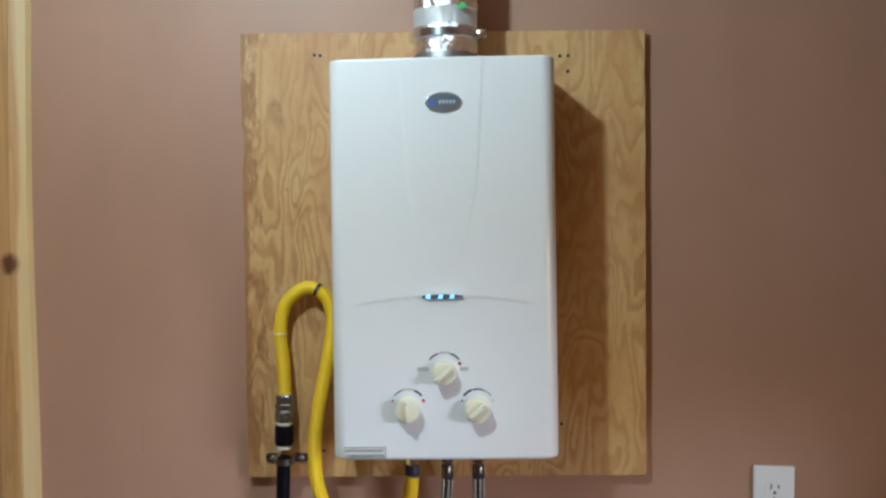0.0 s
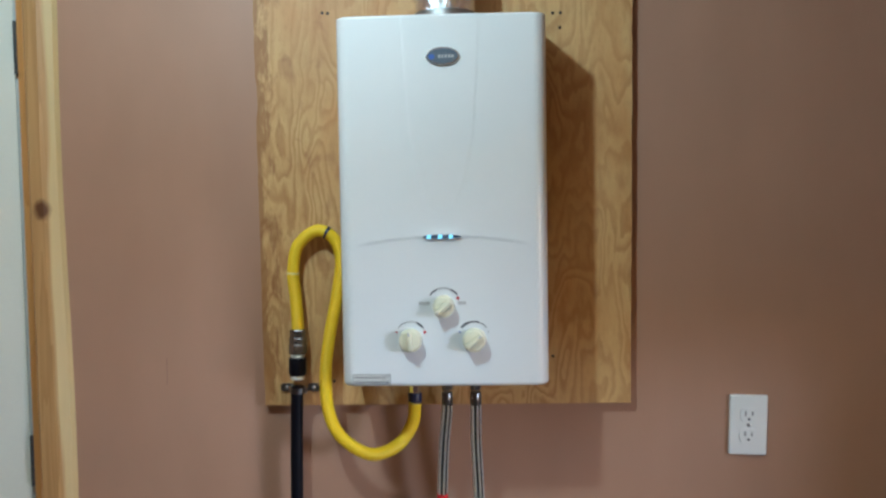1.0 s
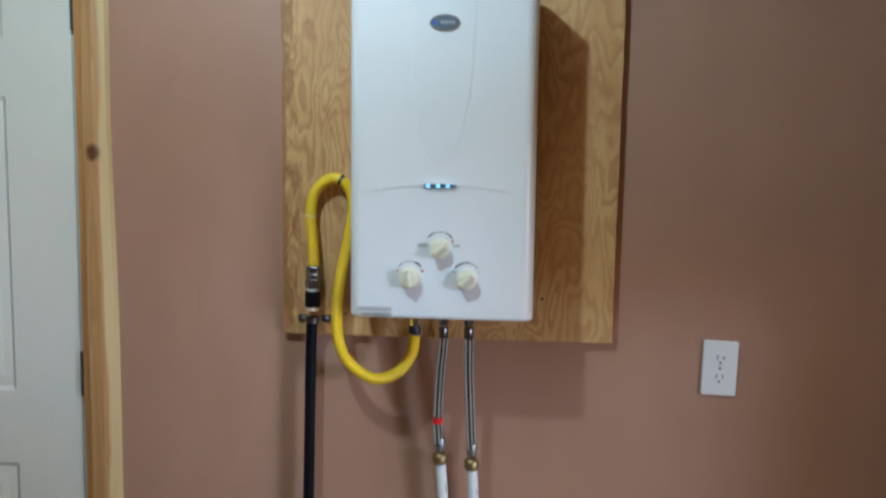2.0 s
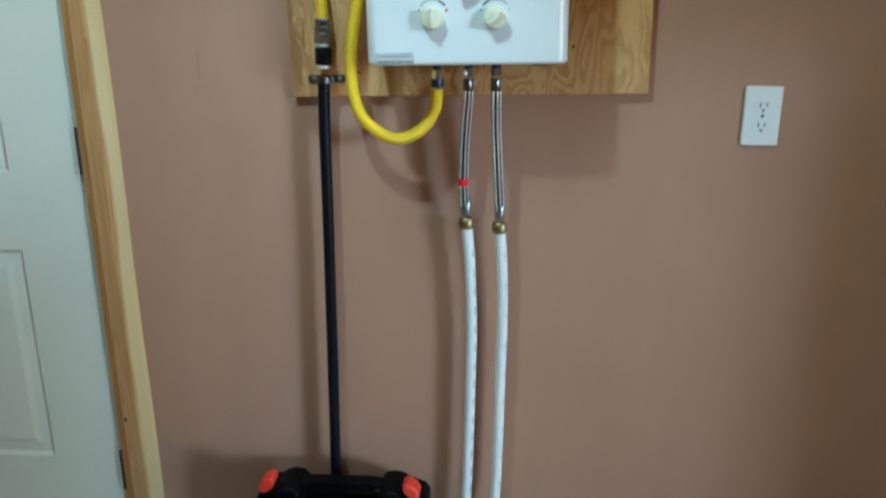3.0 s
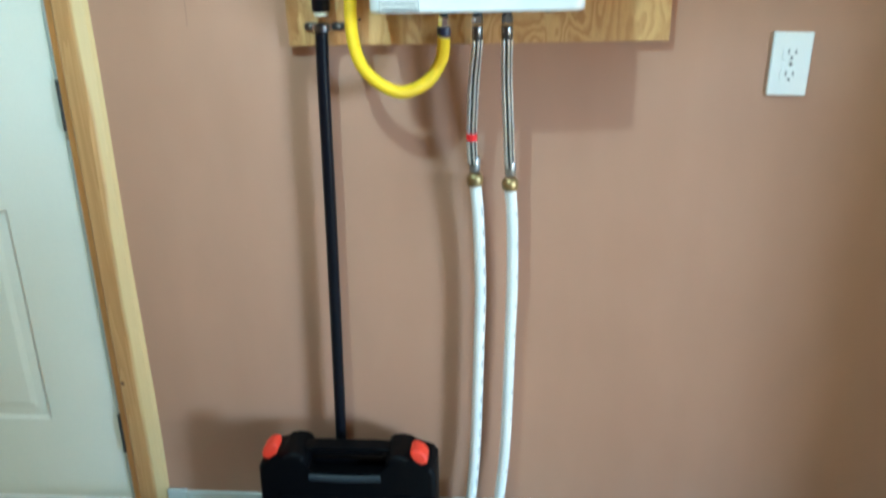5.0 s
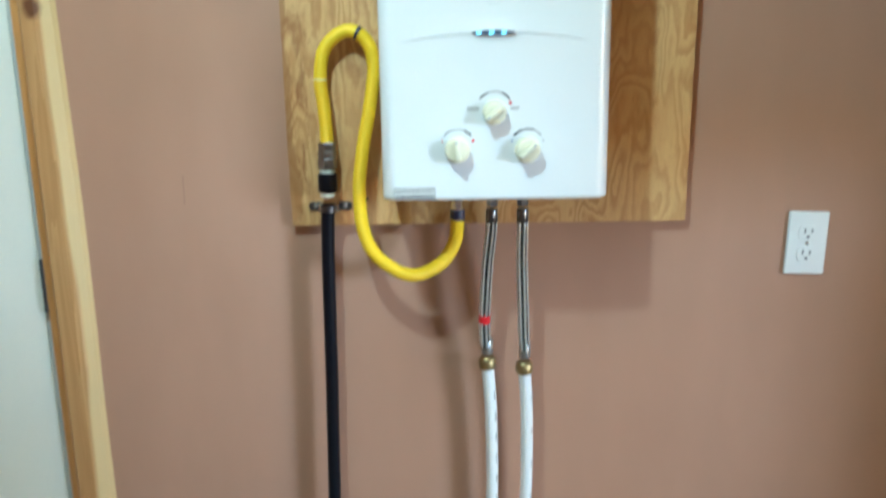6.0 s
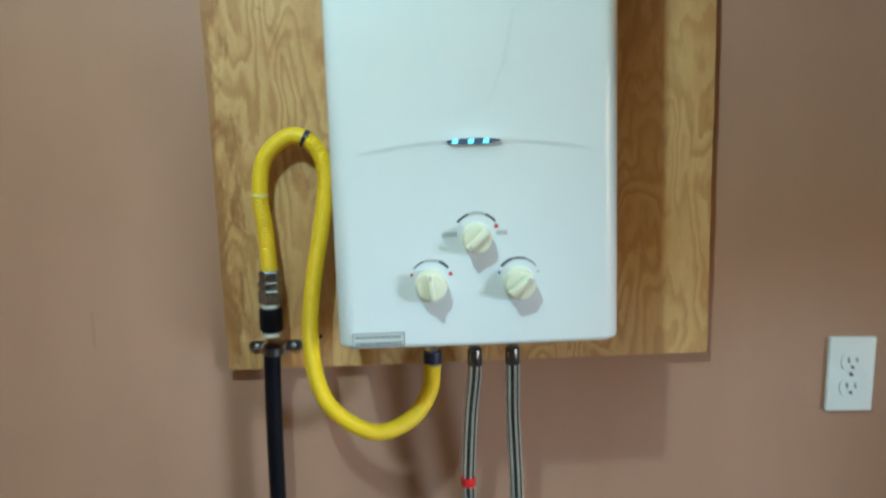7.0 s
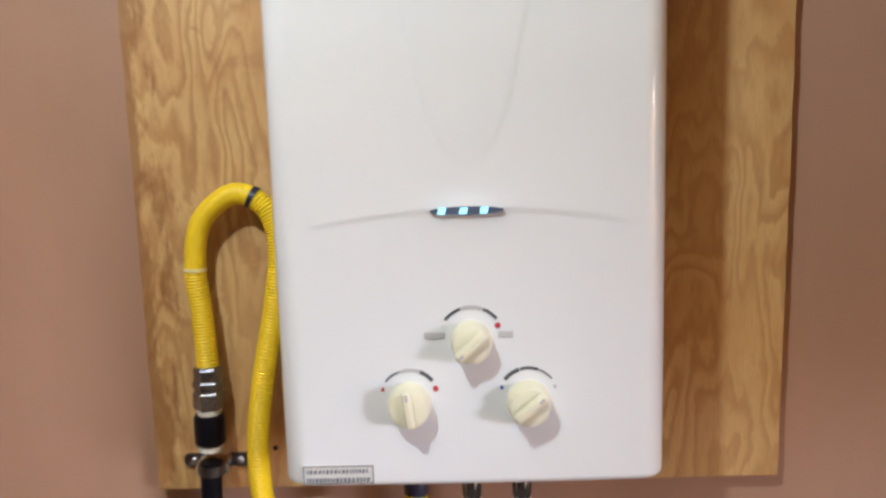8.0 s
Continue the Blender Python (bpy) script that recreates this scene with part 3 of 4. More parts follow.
for key, (x, yy) in INLETS.items():
    # dark stub colour stands in for shade in the gap below the heater
    part("nipple", lathe([(0.0080, 0.004), (0.0080, -0.016)], (x, yy, HZ0), sides=18), M_GREYP, heater, "threaded connection stub coloured dark for the shaded gap", True)

# ---- flue pipe ----
flue = thing("flue_pipe", (0.0115, -0.10, 1.81), "shiny galvanised flue pipe rising from the heater", "flue pipe")
prof = [(0.0525, 1.8065 - 1.80)]
for k in range(60):
    z = 0.007 + k * (TOP - 1.807 - 0.004) / 59
    ridge = 0.0015 if k in (4, 8, 30, 34) else 0.0
    prof.append((0.0525 + ridge, z))
part("pipe", lathe(prof, (0.0115, -0.10, 1.80), sides=40), M_FLUE, flue, smooth=True)
band = part("clamp_band", lathe([(0.0535, 0), (0.0555, 0.001), (0.0555, 0.013), (0.0535, 0.014)], (0.0115, -0.10, 1.834), sides=40), M_CHROME, flue, "chrome clamp band with wing screw", True)
part("wing_screw", box((0.062, -0.122, 1.836), (0.078, -0.116, 1.850), 0.0025), M_CHROME, band, smooth=True)
part("screw_shank", tube([Vector((0.060, -0.128, 1.843)), Vector((0.060, -0.108, 1.843))], 0.003, 10), M_CHROME, band)
b = bmesh.new()
arcs = [radians(200 + 140 * k / 24) for k in range(25)]
lo = [b.verts.new((0.0115 + 0.0547 * math.cos(a), -0.10 + 0.0547 * math.sin(a), 1.853)) for a in arcs]
hi = [b.verts.new((0.0115 + 0.0547 * math.cos(a), -0.10 + 0.0547 * math.sin(a), 1.882)) for a in arcs]
for k in range(24):
    b.faces.new((lo[k], lo[k + 1], hi[k + 1], hi[k]))
bmesh.ops.solidify(b, geom=b.faces[:], thickness=0.0006)
lab = part("pipe_label", b, M_CLEAR, flue, "translucent maker's label with a green spot", True)
part("label_spot", prism(oval(0.040, 1.880, 0.006, 0.005, 16), -0.1535, -0.1505), M_GREEN, lab)
tagged(part("flue_ceiling_collar", lathe([(0.058, 0), (0.10, 0.002), (0.10, 0.005)], (0.0115, -0.10, TOP - 0.0055), sides=32), M_STEEL, flue, "galvanised ceiling collar", True))

# ---- gas riser and yellow hose ----
gas = thing("gas_pipe", (-0.31, -0.045, 0), "black iron gas riser standing on the tiled floor", "gas pipe")
riser = smooth_path([(-0.312, -0.047, 0.0), (-0.301, -0.046, 0.28), (-0.289, -0.045, 0.766), (-0.284, -0.045, 1.036), (-0.2795, -0.046, 1.157)], 0.02)
part("pipe", tube(riser, 0.0118, 18), M_BLACKPIPE, gas, smooth=True)
axis = (0.02, 0, 1)
part("coupling", lathe([(0.0135, 0), (0.0165, 0.003), (0.0168, 0.017), (0.0168, 0.030), (0.0150, 0.034)], (-0.2790, -0.046, 1.160), axis, 22), M_BLACKPIPE, gas, "black threaded coupling", True)
part("thread_seal", lathe([(0.0128, 0), (0.0136, 0.003), (0.0128, 0.007)], (-0.2793, -0.046, 1.1535), axis, 18), M_WHITE, gas, "pale thread-seal ring", True)
part("thread_seal", lathe([(0.0126, 0), (0.0134, 0.003), (0.0126, 0.006)], (-0.2780, -0.046, 1.1945), axis, 18), M_WHITE, gas, "pale thread-seal ring", True)
part("flare_nut", lathe([(0.0150, 0), (0.0168, 0.002), (0.0168, 0.018), (0.0148, 0.020), (0.0148, 0.0225), (0.0166, 0.0245), (0.0166, 0.030), (0.0148, 0.032), (0.0152, 0.044), (0.0132, 0.047)], (-0.2777, -0.046, 1.2005), axis, 6), M_NUT, gas, "dull steel hexagonal flare nut")

strap = thing("pipe_strap", (-0.279, -0.02, 1.132), "chrome split pipe strap screwed to the plywood board", "pipe strap")
part("ring", lathe([(0.0122, -0.006), (0.0148, -0.0055), (0.0148, 0.0055), (0.0122, 0.006)], (-0.2796, -0.0455, 1.132), axis, 22), M_DARKSTEEL, strap, smooth=True)
for sx in (-1, 1):
    ear = part("ear", prism(rounded(-0.2795 + sx * 0.0255 - 0.0125, 1.1245, -0.2795 + sx * 0.0255 + 0.0125, 1.1395, 0.006), -0.0225, -0.0185, 0.0012), M_DARKSTEEL, strap, smooth=True)
    part("bolt", lathe([(0.0042, 0), (0.0042, 0.003), (0.0025, 0.0045)], (-0.2795 + sx * 0.026, -0.0225, 1.132), (0, -1, 0), 12), M_STEEL, ear, smooth=True)
    part("web", box((-0.2795 + (0.012 if sx > 0 else -0.018), -0.046, 1.1265), (-0.2795 + (0.018 if sx > 0 else -0.012), -0.0205, 1.1375), 0.001), M_CHROME, strap)

hose = thing("gas_hose", (-0.139, -0.07, 1.015), "yellow corrugated gas hose looping from the riser to the heater", "gas hose")
run = smooth_path([(-0.2765, -0.046, 1.2445), (-0.2775, -0.044, 1.272), (-0.2805, -0.041, 1.312), (-0.2840, -0.040, 1.354), (-0.2740, -0.041, 1.4025), (-0.2385, -0.043, 1.4310), (-0.2060, -0.045, 1.4175),
                   (-0.1920, -0.048, 1.376), (-0.2005, -0.053, 1.307), (-0.2140, -0.060, 1.237), (-0.2215, -0.069, 1.166), (-0.2155, -0.078, 1.098), (-0.1910, -0.085, 1.052),
                   (-0.1380, -0.090, 1.0225), (-0.0880, -0.092, 1.040), (-0.0605, -0.092, 1.079), (-0.0545, -0.092, 1.118)], 0.00056)
arch = [min(range(len(run)), key=lambda i: (run[i] - Vector(q)).length) for q in ((-0.2840, -0.040, 1.352), (-0.2185, -0.044, 1.4255))]


def rib(k):
    """Fine ribs, stretched nearly smooth over the arch and stronger towards the ends."""
    deep = 0.00018 if arch[0] < k < arch[1] else 0.00060
    return 0.0114 + deep * math.cos(2 * math.pi * k / 6)


part("corrugated_tube", tube(run, rib, 14), M_YELLOW, hose, smooth=True)


def band_on(path, near, half, radius, material, name, text):
    k = min(range(len(path)), key=lambda i: (path[i] - Vector(near)).length)
    part(name, tube(path[max(0, k - half):k + half + 1], radius, 16), material, hose, text, True)


band_on(run, (-0.2840, -0.040, 1.352), 3, 0.0121, M_PALE, "print_band", "pale printed band")
band_on(run, (-0.2185, -0.044, 1.4255), 5, 0.0124, M_NAVY, "marker_band", "dark navy marker band")
nut = part("end_nut", lathe([(0.0112, 0), (0.0118, 0.002), (0.0118, 0.016), (0.0095, 0.018), (0.0092, 0.036)], (-0.0545, -0.092, 1.1165), sides=6), M_CHROME, hose, "chrome hose end nut")
part("nut_band", lathe([(0.0122, 0), (0.0124, 0.002), (0.0124, 0.014), (0.0122, 0.016)], (-0.0545, -0.092, 1.1205), sides=20), M_NAVY, nut, "dark navy sleeve", True)

# ---- water connectors and white pipes ----
FLEX = {
    "hot": [(0.0040, -0.085, 1.150), (0.0025, -0.083, 1.100), (-0.0035, -0.075, 1.040), (-0.0080, -0.067, 0.963), (-0.0090, -0.062, 0.925), (-0.0075, -0.056, 0.885), (-0.0040, -0.052, 0.866)],
    "cold": [(0.0555, -0.085, 1.150), (0.0555, -0.083, 1.100), (0.0555, -0.075, 1.040), (0.0585, -0.067, 0.960), (0.0605, -0.060, 0.905), (0.0625, -0.056, 0.875), (0.0630, -0.054, 0.858)],
}
for key, pts in FLEX.items():
    text = "braided chrome water connector with a red tape ring" if key == "hot" else "braided chrome water connector under the heater"
    flex = thing("water_connector", pts[-1], text, "water connector", "water connectors")
    path = smooth_path(pts, 0.0012)
    b = bmesh.new()
    part("braided_tube", tube(path[14:-10:3], 0.0083, 24, b), M_FLEX, flex, "braided sleeve coloured dark like a chrome reflection", True)
    # bright lines on the dark sleeve stand in for reflection streaks
    for a in range(6):
        c, w = 0.0079 * math.cos(radians(50 + 60 * a)), 0.0079 * math.sin(radians(50 + 60 * a))
        part("strand", tube([q + Vector((c, w, 0)) for q in path[16:-12:6]], 0.0021, 8), M_GLINT, flex, "bright line standing in for a reflection on the hose", True)
    top, end = path[0], path[-1]
    # nut colour is darkened as well, for the shade in that gap
    part("top_nut", lathe([(0.0092, 0), (0.0100, 0.002), (0.0100, 0.013), (0.0085, 0.016)], (top.x, top.y, top.z - 0.010), sides=6), M_DARKSTEEL, flex, "hexagonal connector nut")
    part("top_ferrule", lathe([(0.0092, 0), (0.0100, 0.002), (0.0100, 0.022), (0.0090, 0.024)], path[22] - Vector((0, 0, 0.012)), sides=18), M_DARKSTEEL, flex, smooth=True)
    part("end_ferrule", lathe([(0.0094, 0), (0.0102, 0.002), (0.0102, 0.026), (0.0090, 0.028)], end - Vector((0, 0, 0.002)), sides=18), M_STEEL, flex, "dull crimped ferrule", True)
    if key == "hot":
        k = min(range(len(path)), key=lambda i: abs(path[i].z - 0.935))
        part("red_tape", tube(path[k - 6:k + 7], 0.0104, 18), M_TAPE, flex, "red tape ring", True)

PEX = {
    "hot": [(-0.0040, -0.050, 0.842), (0.0010, -0.048, 0.780), (0.0035, -0.046, 0.706), (0.0045, -0.044, 0.610), (0.0020, -0.043, 0.522), (-0.0080, -0.043, 0.252), (-0.0200, -0.048, 0.095), (-0.0310, -0.054, -0.003)],
    "cold": [(0.0625, -0.054, 0.834), (0.0665, -0.050, 0.780), (0.0685, -0.047, 0.706), (0.0680, -0.044, 0.610), (0.0650, -0.043, 0.522), (0.0560, -0.043, 0.252), (0.0410, -0.048, 0.095), (0.0235, -0.054, -0.003)],
}
for key, pts in PEX.items():
    pex = thing("water_pipe", (pts[-1][0], pts[-1][1], 0), "white plastic water pipe rising bowed from the floor", "water pipe", "white water pipes")
    path = smooth_path(pts, 0.006)
    part("pipe", tube(path, 0.0112, 18), M_PEX, pex, smooth=True)
    part("brass_nut", lathe([(0.0125, 0), (0.0150, 0.002), (0.0160, 0.010), (0.0150, 0.019), (0.0110, 0.023)], (pts[0][0], pts[0][1], pts[0][2] - 0.006), sides=12), M_BRASS, pex, "brass compression nut", True)
    part("escutcheon", lathe([(0.0125, -0.002), (0.021, -0.0015), (0.019, 0.004), (0.0118, 0.007)], (pts[-1][0], pts[-1][1], 0.002), sides=22), M_RUST, pex, "brown floor collar", True)
    for k in range(8, len(path) - 8, 7 if key == "hot" else 11):
        seg = [q + Vector((0.0080, -0.0071, 0)) for q in path[k:k + (4 if key == "hot" else 3)]]
        part("print_dash", tube(seg, 0.0012 if key == "hot" else 0.0009, 6), M_INK, pex, "black printed dash")

# ---- outlet ----
outlet = thing("wall_outlet", (0.568, 0, 1.052), "white duplex wall outlet on the brown wall", "outlet")
tilt = Matrix.Translation((0.568, 0, 1.052)) @ Matrix.Rotation(radians(1.6), 4, "Y")


def on_plate(b):
    b.transform(tilt)
    return b


plate = part("plate", on_plate(prism(rounded(-0.0350, -0.0570, 0.0350, 0.0570, 0.0025, 3), -0.0060, -0.0002, 0.0022, 3)), M_PLATE, outlet, smooth=True)
part("plate_screw", on_plate(lathe([(0.0033, 0), (0.0033, 0.0008), (0.002, 0.0013)], (0, -0.0060, 0), (0, -1, 0), 14)), M_SILVER, plate)
for dz in (-0.0195, 0.0195):
    pts = [(0.0165 * math.cos(radians(a)), dz + max(-0.0128, min(0.0128, 0.0172 * math.sin(radians(a))))) for a in range(0, 360, 10)]
    sock = part("socket", on_plate(prism(pts, -0.0078, -0.0050, 0.0006)), M_PLATE, outlet)
    for sx, h in ((-0.0063, 0.0046), (0.0063, 0.0037)):
        part("slot", on_plate(box((sx - 0.0011, -0.0082, dz + 0.0030 - h), (sx + 0.0011, -0.0070, dz + 0.0030 + h))), M_SLOT, sock)
    part("ground_hole", on_plate(prism(oval(0, dz - 0.0078, 0.0026, 0.0026, 12), -0.0082, -0.0070)), M_SLOT, sock)

# ---- black tool case standing by the wall ----
case = thing("tool_case", (-0.275, -0.11, 0), "black plastic tool case with orange-red latches standing on the floor", "tool case")
body = [(-0.461, 0.012), (-0.450, 0.0), (-0.098, 0.0), (-0.087, 0.012), (-0.086, 0.280), (-0.096, 0.303), (-0.131, 0.322), (-0.142, 0.336), (-0.160, 0.342), (-0.180, 0.338), (-0.189, 0.322),
        (-0.191, 0.268), (-0.200, 0.258), (-0.345, 0.258), (-0.354, 0.268), (-0.356, 0.322), (-0.364, 0.338), (-0.384, 0.344), (-0.402, 0.338), (-0.414, 0.324), (-0.449, 0.308), (-0.457, 0.284)]
body = [(x, z if z < 0.2 else 0.2 + (z - 0.2) * 0.63) for x, z in body]
part("front_shell", prism(body, -0.157, -0.110, 0.012, 4), M_BLACK, case, smooth=True)
part("back_shell", prism([(x * 0.995 - 0.0014, z * 0.995) for x, z in body], -0.108, -0.066, 0.0), M_BLACK, case)
part("hinge_strip", box((-0.430, -0.112, -0.0005), (-0.118, -0.104, 0.010), 0.002), M_BLACK, case)
b = prism([(-0.364, 0.284), (-0.362, 0.278), (-0.340, 0.275), (-0.205, 0.275), (-0.183, 0.278), (-0.181, 0.284), (-0.190, 0.289), (-0.210, 0.291), (-0.335, 0.291), (-0.355, 0.289)], -0.130, -0.096, 0.006, 3)
part("handle", b, M_BLACK, case, "moulded carrying handle", True)
part("handle_web", box((-0.350, -0.112, 0.232), (-0.196, -0.094, 0.252), 0.002), M_BLACK, case)
part("lip", tube(smooth_path([(-0.350, -0.1540, 0.236), (-0.27, -0.1550, 0.234), (-0.195, -0.1540, 0.236)], 0.01), 0.0085, 14), M_GREYP, case, "rounded lip below the handle", True)
for cx, cz, lean in ((-0.427, 0.297, 48), (-0.119, 0.291, -46)):
    c, w = math.cos(radians(lean)), math.sin(radians(lean))
    pts = [(cx + u * c - v * w, cz + u * w + v * c) for u, v in oval(0, 0, 0.0215, 0.0135, 20)]
    part("latch", prism(pts, -0.1590, -0.122, 0.005, 3), M_ORANGE, case, "orange-red plastic latch", True)
for z0, z1 in ((0.030, 0.105), (0.120, 0.195)):
    part("raised_panel", prism(rounded(-0.425, z0, -0.125, z1, 0.014), -0.1605, -0.150, 0.005, 3), M_BLACK, case, smooth=True)
for x in (-0.42, -0.13):
    part("foot", box((x - 0.012, -0.150, -0.0015), (x + 0.012, -0.075, 0.004), 0.0012), M_BLACK, case)


# ---- open tool trays on the floor ----
def tray_shell(w, d, h, r, wall, m):
    """An open shell with a rounded rim, floor and thick sides."""
    b = bmesh.new()
    loops = []
    for grow, z in ((-0.016, 0.0), (-0.004, 0.012), (0.0, h * 0.8), (0.006, h - 0.008), (0.006, h - 0.002), (0.002, h), (-wall + 0.002, h), (-wall, h - 0.004), (-wall - 0.004, 0.016), (-wall - 0.010, 0.010)):
        loops.append([b.verts.new((x, y, z)) for x, y in rounded(-w / 2 - grow, -d / 2 - grow, w / 2 + grow, d / 2 + grow, r, 7)])
    n = len(loops[0])
    for a, c in zip(loops, loops[1:]):
        for i in range(n):
            b.faces.new((a[i], a[(i + 1) % n], c[(i + 1) % n], c[i]))
    b.faces.new(loops[0][::-1])
    b.faces.new(loops[-1])
    b.transform(m)
    return b


def placed(b, m):
    b.transform(m)
    return b


LEFT = Matrix.Translation((-0.535, -0.395, 0)) @ Matrix.Rotation(radians(-15), 4, "Z")
tray = thing("tool_tray", LEFT.translation, "open dark grey plastic tool case full of tools on the floor", "tool case")
part("shell", tray_shell(0.60, 0.36, 0.100, 0.06, 0.020, LEFT), M_GREYP, tray, smooth=True)
part("liner", placed(box((-0.275, -0.155, 0.012), (0.275, 0.155, 0.030), 0.004), LEFT), M_BLACK, tray)


def lying(name, text, category, m, pieces, group="loose tools"):
    """A loose tool: pieces are (part name, bmesh in its own axes, material)."""
    ob = thing(name, m.translation, text, category, group)
    for pn, b, material in pieces:
        part(pn, placed(b, m), material, ob, smooth=True)
    return ob


def at(m, x, y, z, rz, ry=0.0):
    return m @ Matrix.Translation((x, y + (0.03 if m is LEFT else 0.0), z)) @ Matrix.Rotation(radians(rz), 4, "Z") @ Matrix.Rotation(radians(ry), 4, "Y")


def screwdriver(m, handle, length):
    lying("screwdriver", "screwdriver lying in the open tool case", "tool", m, [
        ("handle", lathe([(0.008, 0), (0.013, 0.006), (0.014, 0.05), (0.010, 0.075), (0.012, 0.085), (0.008, 0.09)], (0, 0, 0), (1, 0, 0), 10), handle),
        ("shaft", lathe([(0.0035, 0.09), (0.0035, 0.09 + length), (0.002, 0.095 + length)], (0, 0, 0), (1, 0, 0), 8), M_TOOL)])


def wrench(m, length):
    pts = []
    for k in range(9):
        t = radians(200 - 220 * k / 8)
        pts.append((length + 0.016 * math.cos(t), 0.016 * math.sin(t)))
    outline = [(0.010, 0.007), (length - 0.015, 0.006)] + pts + [(length - 0.015, -0.006), (0.010, -0.007), (0.0, -0.014), (-0.016, -0.010), (-0.020, 0.0), (-0.016, 0.010), (0.0, 0.014)]
    b = prism(outline, -0.003, 0.003)
    b.transform(Matrix.Rotation(radians(90), 4, "X"))
    lying("wrench", "steel combination wrench lying in the open tool case", "tool", m, [("shank", b, M_TOOL)])


lying("power_drill", "maroon and black cordless drill lying in the open tool case", "drill", at(LEFT, -0.085, 0.100, 0.088, 60), [
    ("motor_housing", box((-0.075, -0.026, -0.026), (0.048, 0.026, 0.022), 0.012, 3), M_MAROON),
    ("chuck", lathe([(0.016, 0.055), (0.018, 0.06), (0.016, 0.085), (0.008, 0.10)], (0, 0, 0), (1, 0, 0), 16), M_STEEL),
    ("grip", box((-0.050, -0.11, -0.014), (-0.012, -0.015, 0.014), 0.008, 3), M_BLACK)])
lying("battery_pack", "black battery pack lying in the open tool case", "battery", at(LEFT, -0.015, 0.035, 0.062, 55), [
    ("pack", box((-0.04, -0.032, -0.028), (0.04, 0.032, 0.026), 0.006, 2), M_BLACK), ("terminal", box((-0.022, -0.018, 0.026), (0.022, 0.018, 0.036), 0.003), M_GREYP)])
def putty_knife(m, w, length):
    blade = prism([(0.085, -0.010), (0.085 + length, -w), (0.088 + length, 0.0), (0.085 + length, w), (0.085, 0.010)], -0.001, 0.001)
    blade.transform(Matrix.Rotation(radians(90), 4, "X"))
    lying("putty_knife", "steel putty knife with a dark grip in the open tool case", "tool", m, [
        ("blade", blade, M_TOOL), ("grip", box((-0.02, -0.012, -0.007), (0.09, 0.012, 0.007), 0.005, 3), M_GREYP)])


for k, (x, y, rz, mat) in enumerate(((-0.262, -0.03, 58, M_BLACK), (-0.225, -0.06, 62, M_GREYP), (-0.170, -0.06, 56, M_MAROON), (0.005, -0.06, 64, M_BLACK), (0.060, -0.08, 58, M_GREYP), (0.17, -0.10, 70, M_BLACK))):
    screwdriver(at(LEFT, x, y, 0.066 + 0.006 * (k % 3), rz, -4), mat, 0.08 + 0.02 * (k % 2))
for x, y, rz, ln in ((-0.245, 0.0, 60, 0.12), (-0.205, 0.0, 54, 0.14), (-0.035, 0.02, 63, 0.12), (0.015, 0.03, 57, 0.11), (0.12, -0.08, 40, 0.14), (-0.185, 0.03, 66, 0.10), (-0.120, 0.045, 48, 0.10), (-0.055, 0.035, 70, 0.10), (0.045, 0.02, 50, 0.12), (0.085, 0.01, 62, 0.12)):
    wrench(at(LEFT, x, y, 0.088, rz, -6), ln)
for x, y, rz, w, ln in ((-0.222, 0.005, 62, 0.018, 0.055), (-0.168, 0.0, 58, 0.024, 0.060), (-0.140, 0.02, 52, 0.012, 0.05), (0.02, 0.03, 66, 0.014, 0.05), (-0.060, 0.03, 60, 0.015, 0.045), (-0.245, 0.03, 50, 0.012, 0.045)):
    putty_knife(at(LEFT, x, y, 0.084, rz, -5), w, ln)
cord = thing("extension_lead", LEFT.translation, "black power cord coiled in the open tool case", "cord")
pts = []
for k in range(60):
    a = k * 0.42
    pts.append(LEFT @ Vector((0.17 + (0.060 + 0.010 * math.sin(k * 0.9)) * math.cos(a), -0.035 + (0.058 + 0.012 * math.sin(k * 1.3)) * math.sin(a), 0.070 + 0.018 * math.sin(k * 0.7) + 0.0005 * k)))
part("cable", tube(smooth_path(pts, 0.008), 0.0055, 10), M_BLACK, cord, smooth=True)
lying("work_glove", "pale olive cloth glove lying in the open tool case", "glove", at(LEFT, 0.035, 0.105, 0.076, 12), [
    ("palm", box((-0.05, -0.035, -0.012), (0.03, 0.035, 0.014), 0.010, 3), M_OLIVE),
    ("finger", box((0.026, 0.014, -0.008), (0.085, 0.032, 0.010), 0.007, 3), M_OLIVE), ("finger", box((0.026, -0.008, -0.008), (0.092, 0.012, 0.010), 0.007, 3), M_OLIVE),
    ("finger", box((0.026, -0.032, -0.008), (0.080, -0.012, 0.010), 0.007, 3), M_OLIVE)])
coil = thing("rubber_ring", (LEFT @ Vector((0.135, 0.12, 0.09))), "black rubber ring lying in the open tool case", "ring")
part("ring", tube([LEFT @ Vector((0.138 + 0.028 * math.cos(a), 0.118 + 0.028 * math.sin(a), 0.088)) for a in (2 * math.pi * k / 28 for k in range(29))], 0.006, 10, caps=False), M_BLACK, coil, smooth=True)

RIGHT = Matrix.Translation((0.480, -0.285, 0)) @ Matrix.Rotation(radians(-1), 4, "Z")
tray2 = thing("tool_tray", RIGHT.translation, "open black plastic tool case with moulded compartments on the floor", "tool case")
for x, w in ((-0.1545, 0.290), (0.1510, 0.291)):
    part("shell", tray_shell(w, 0.30, 0.088, 0.022, 0.014, RIGHT @ Matrix.Translation((x, 0, 0))), M_BLACK, tray2, smooth=True)
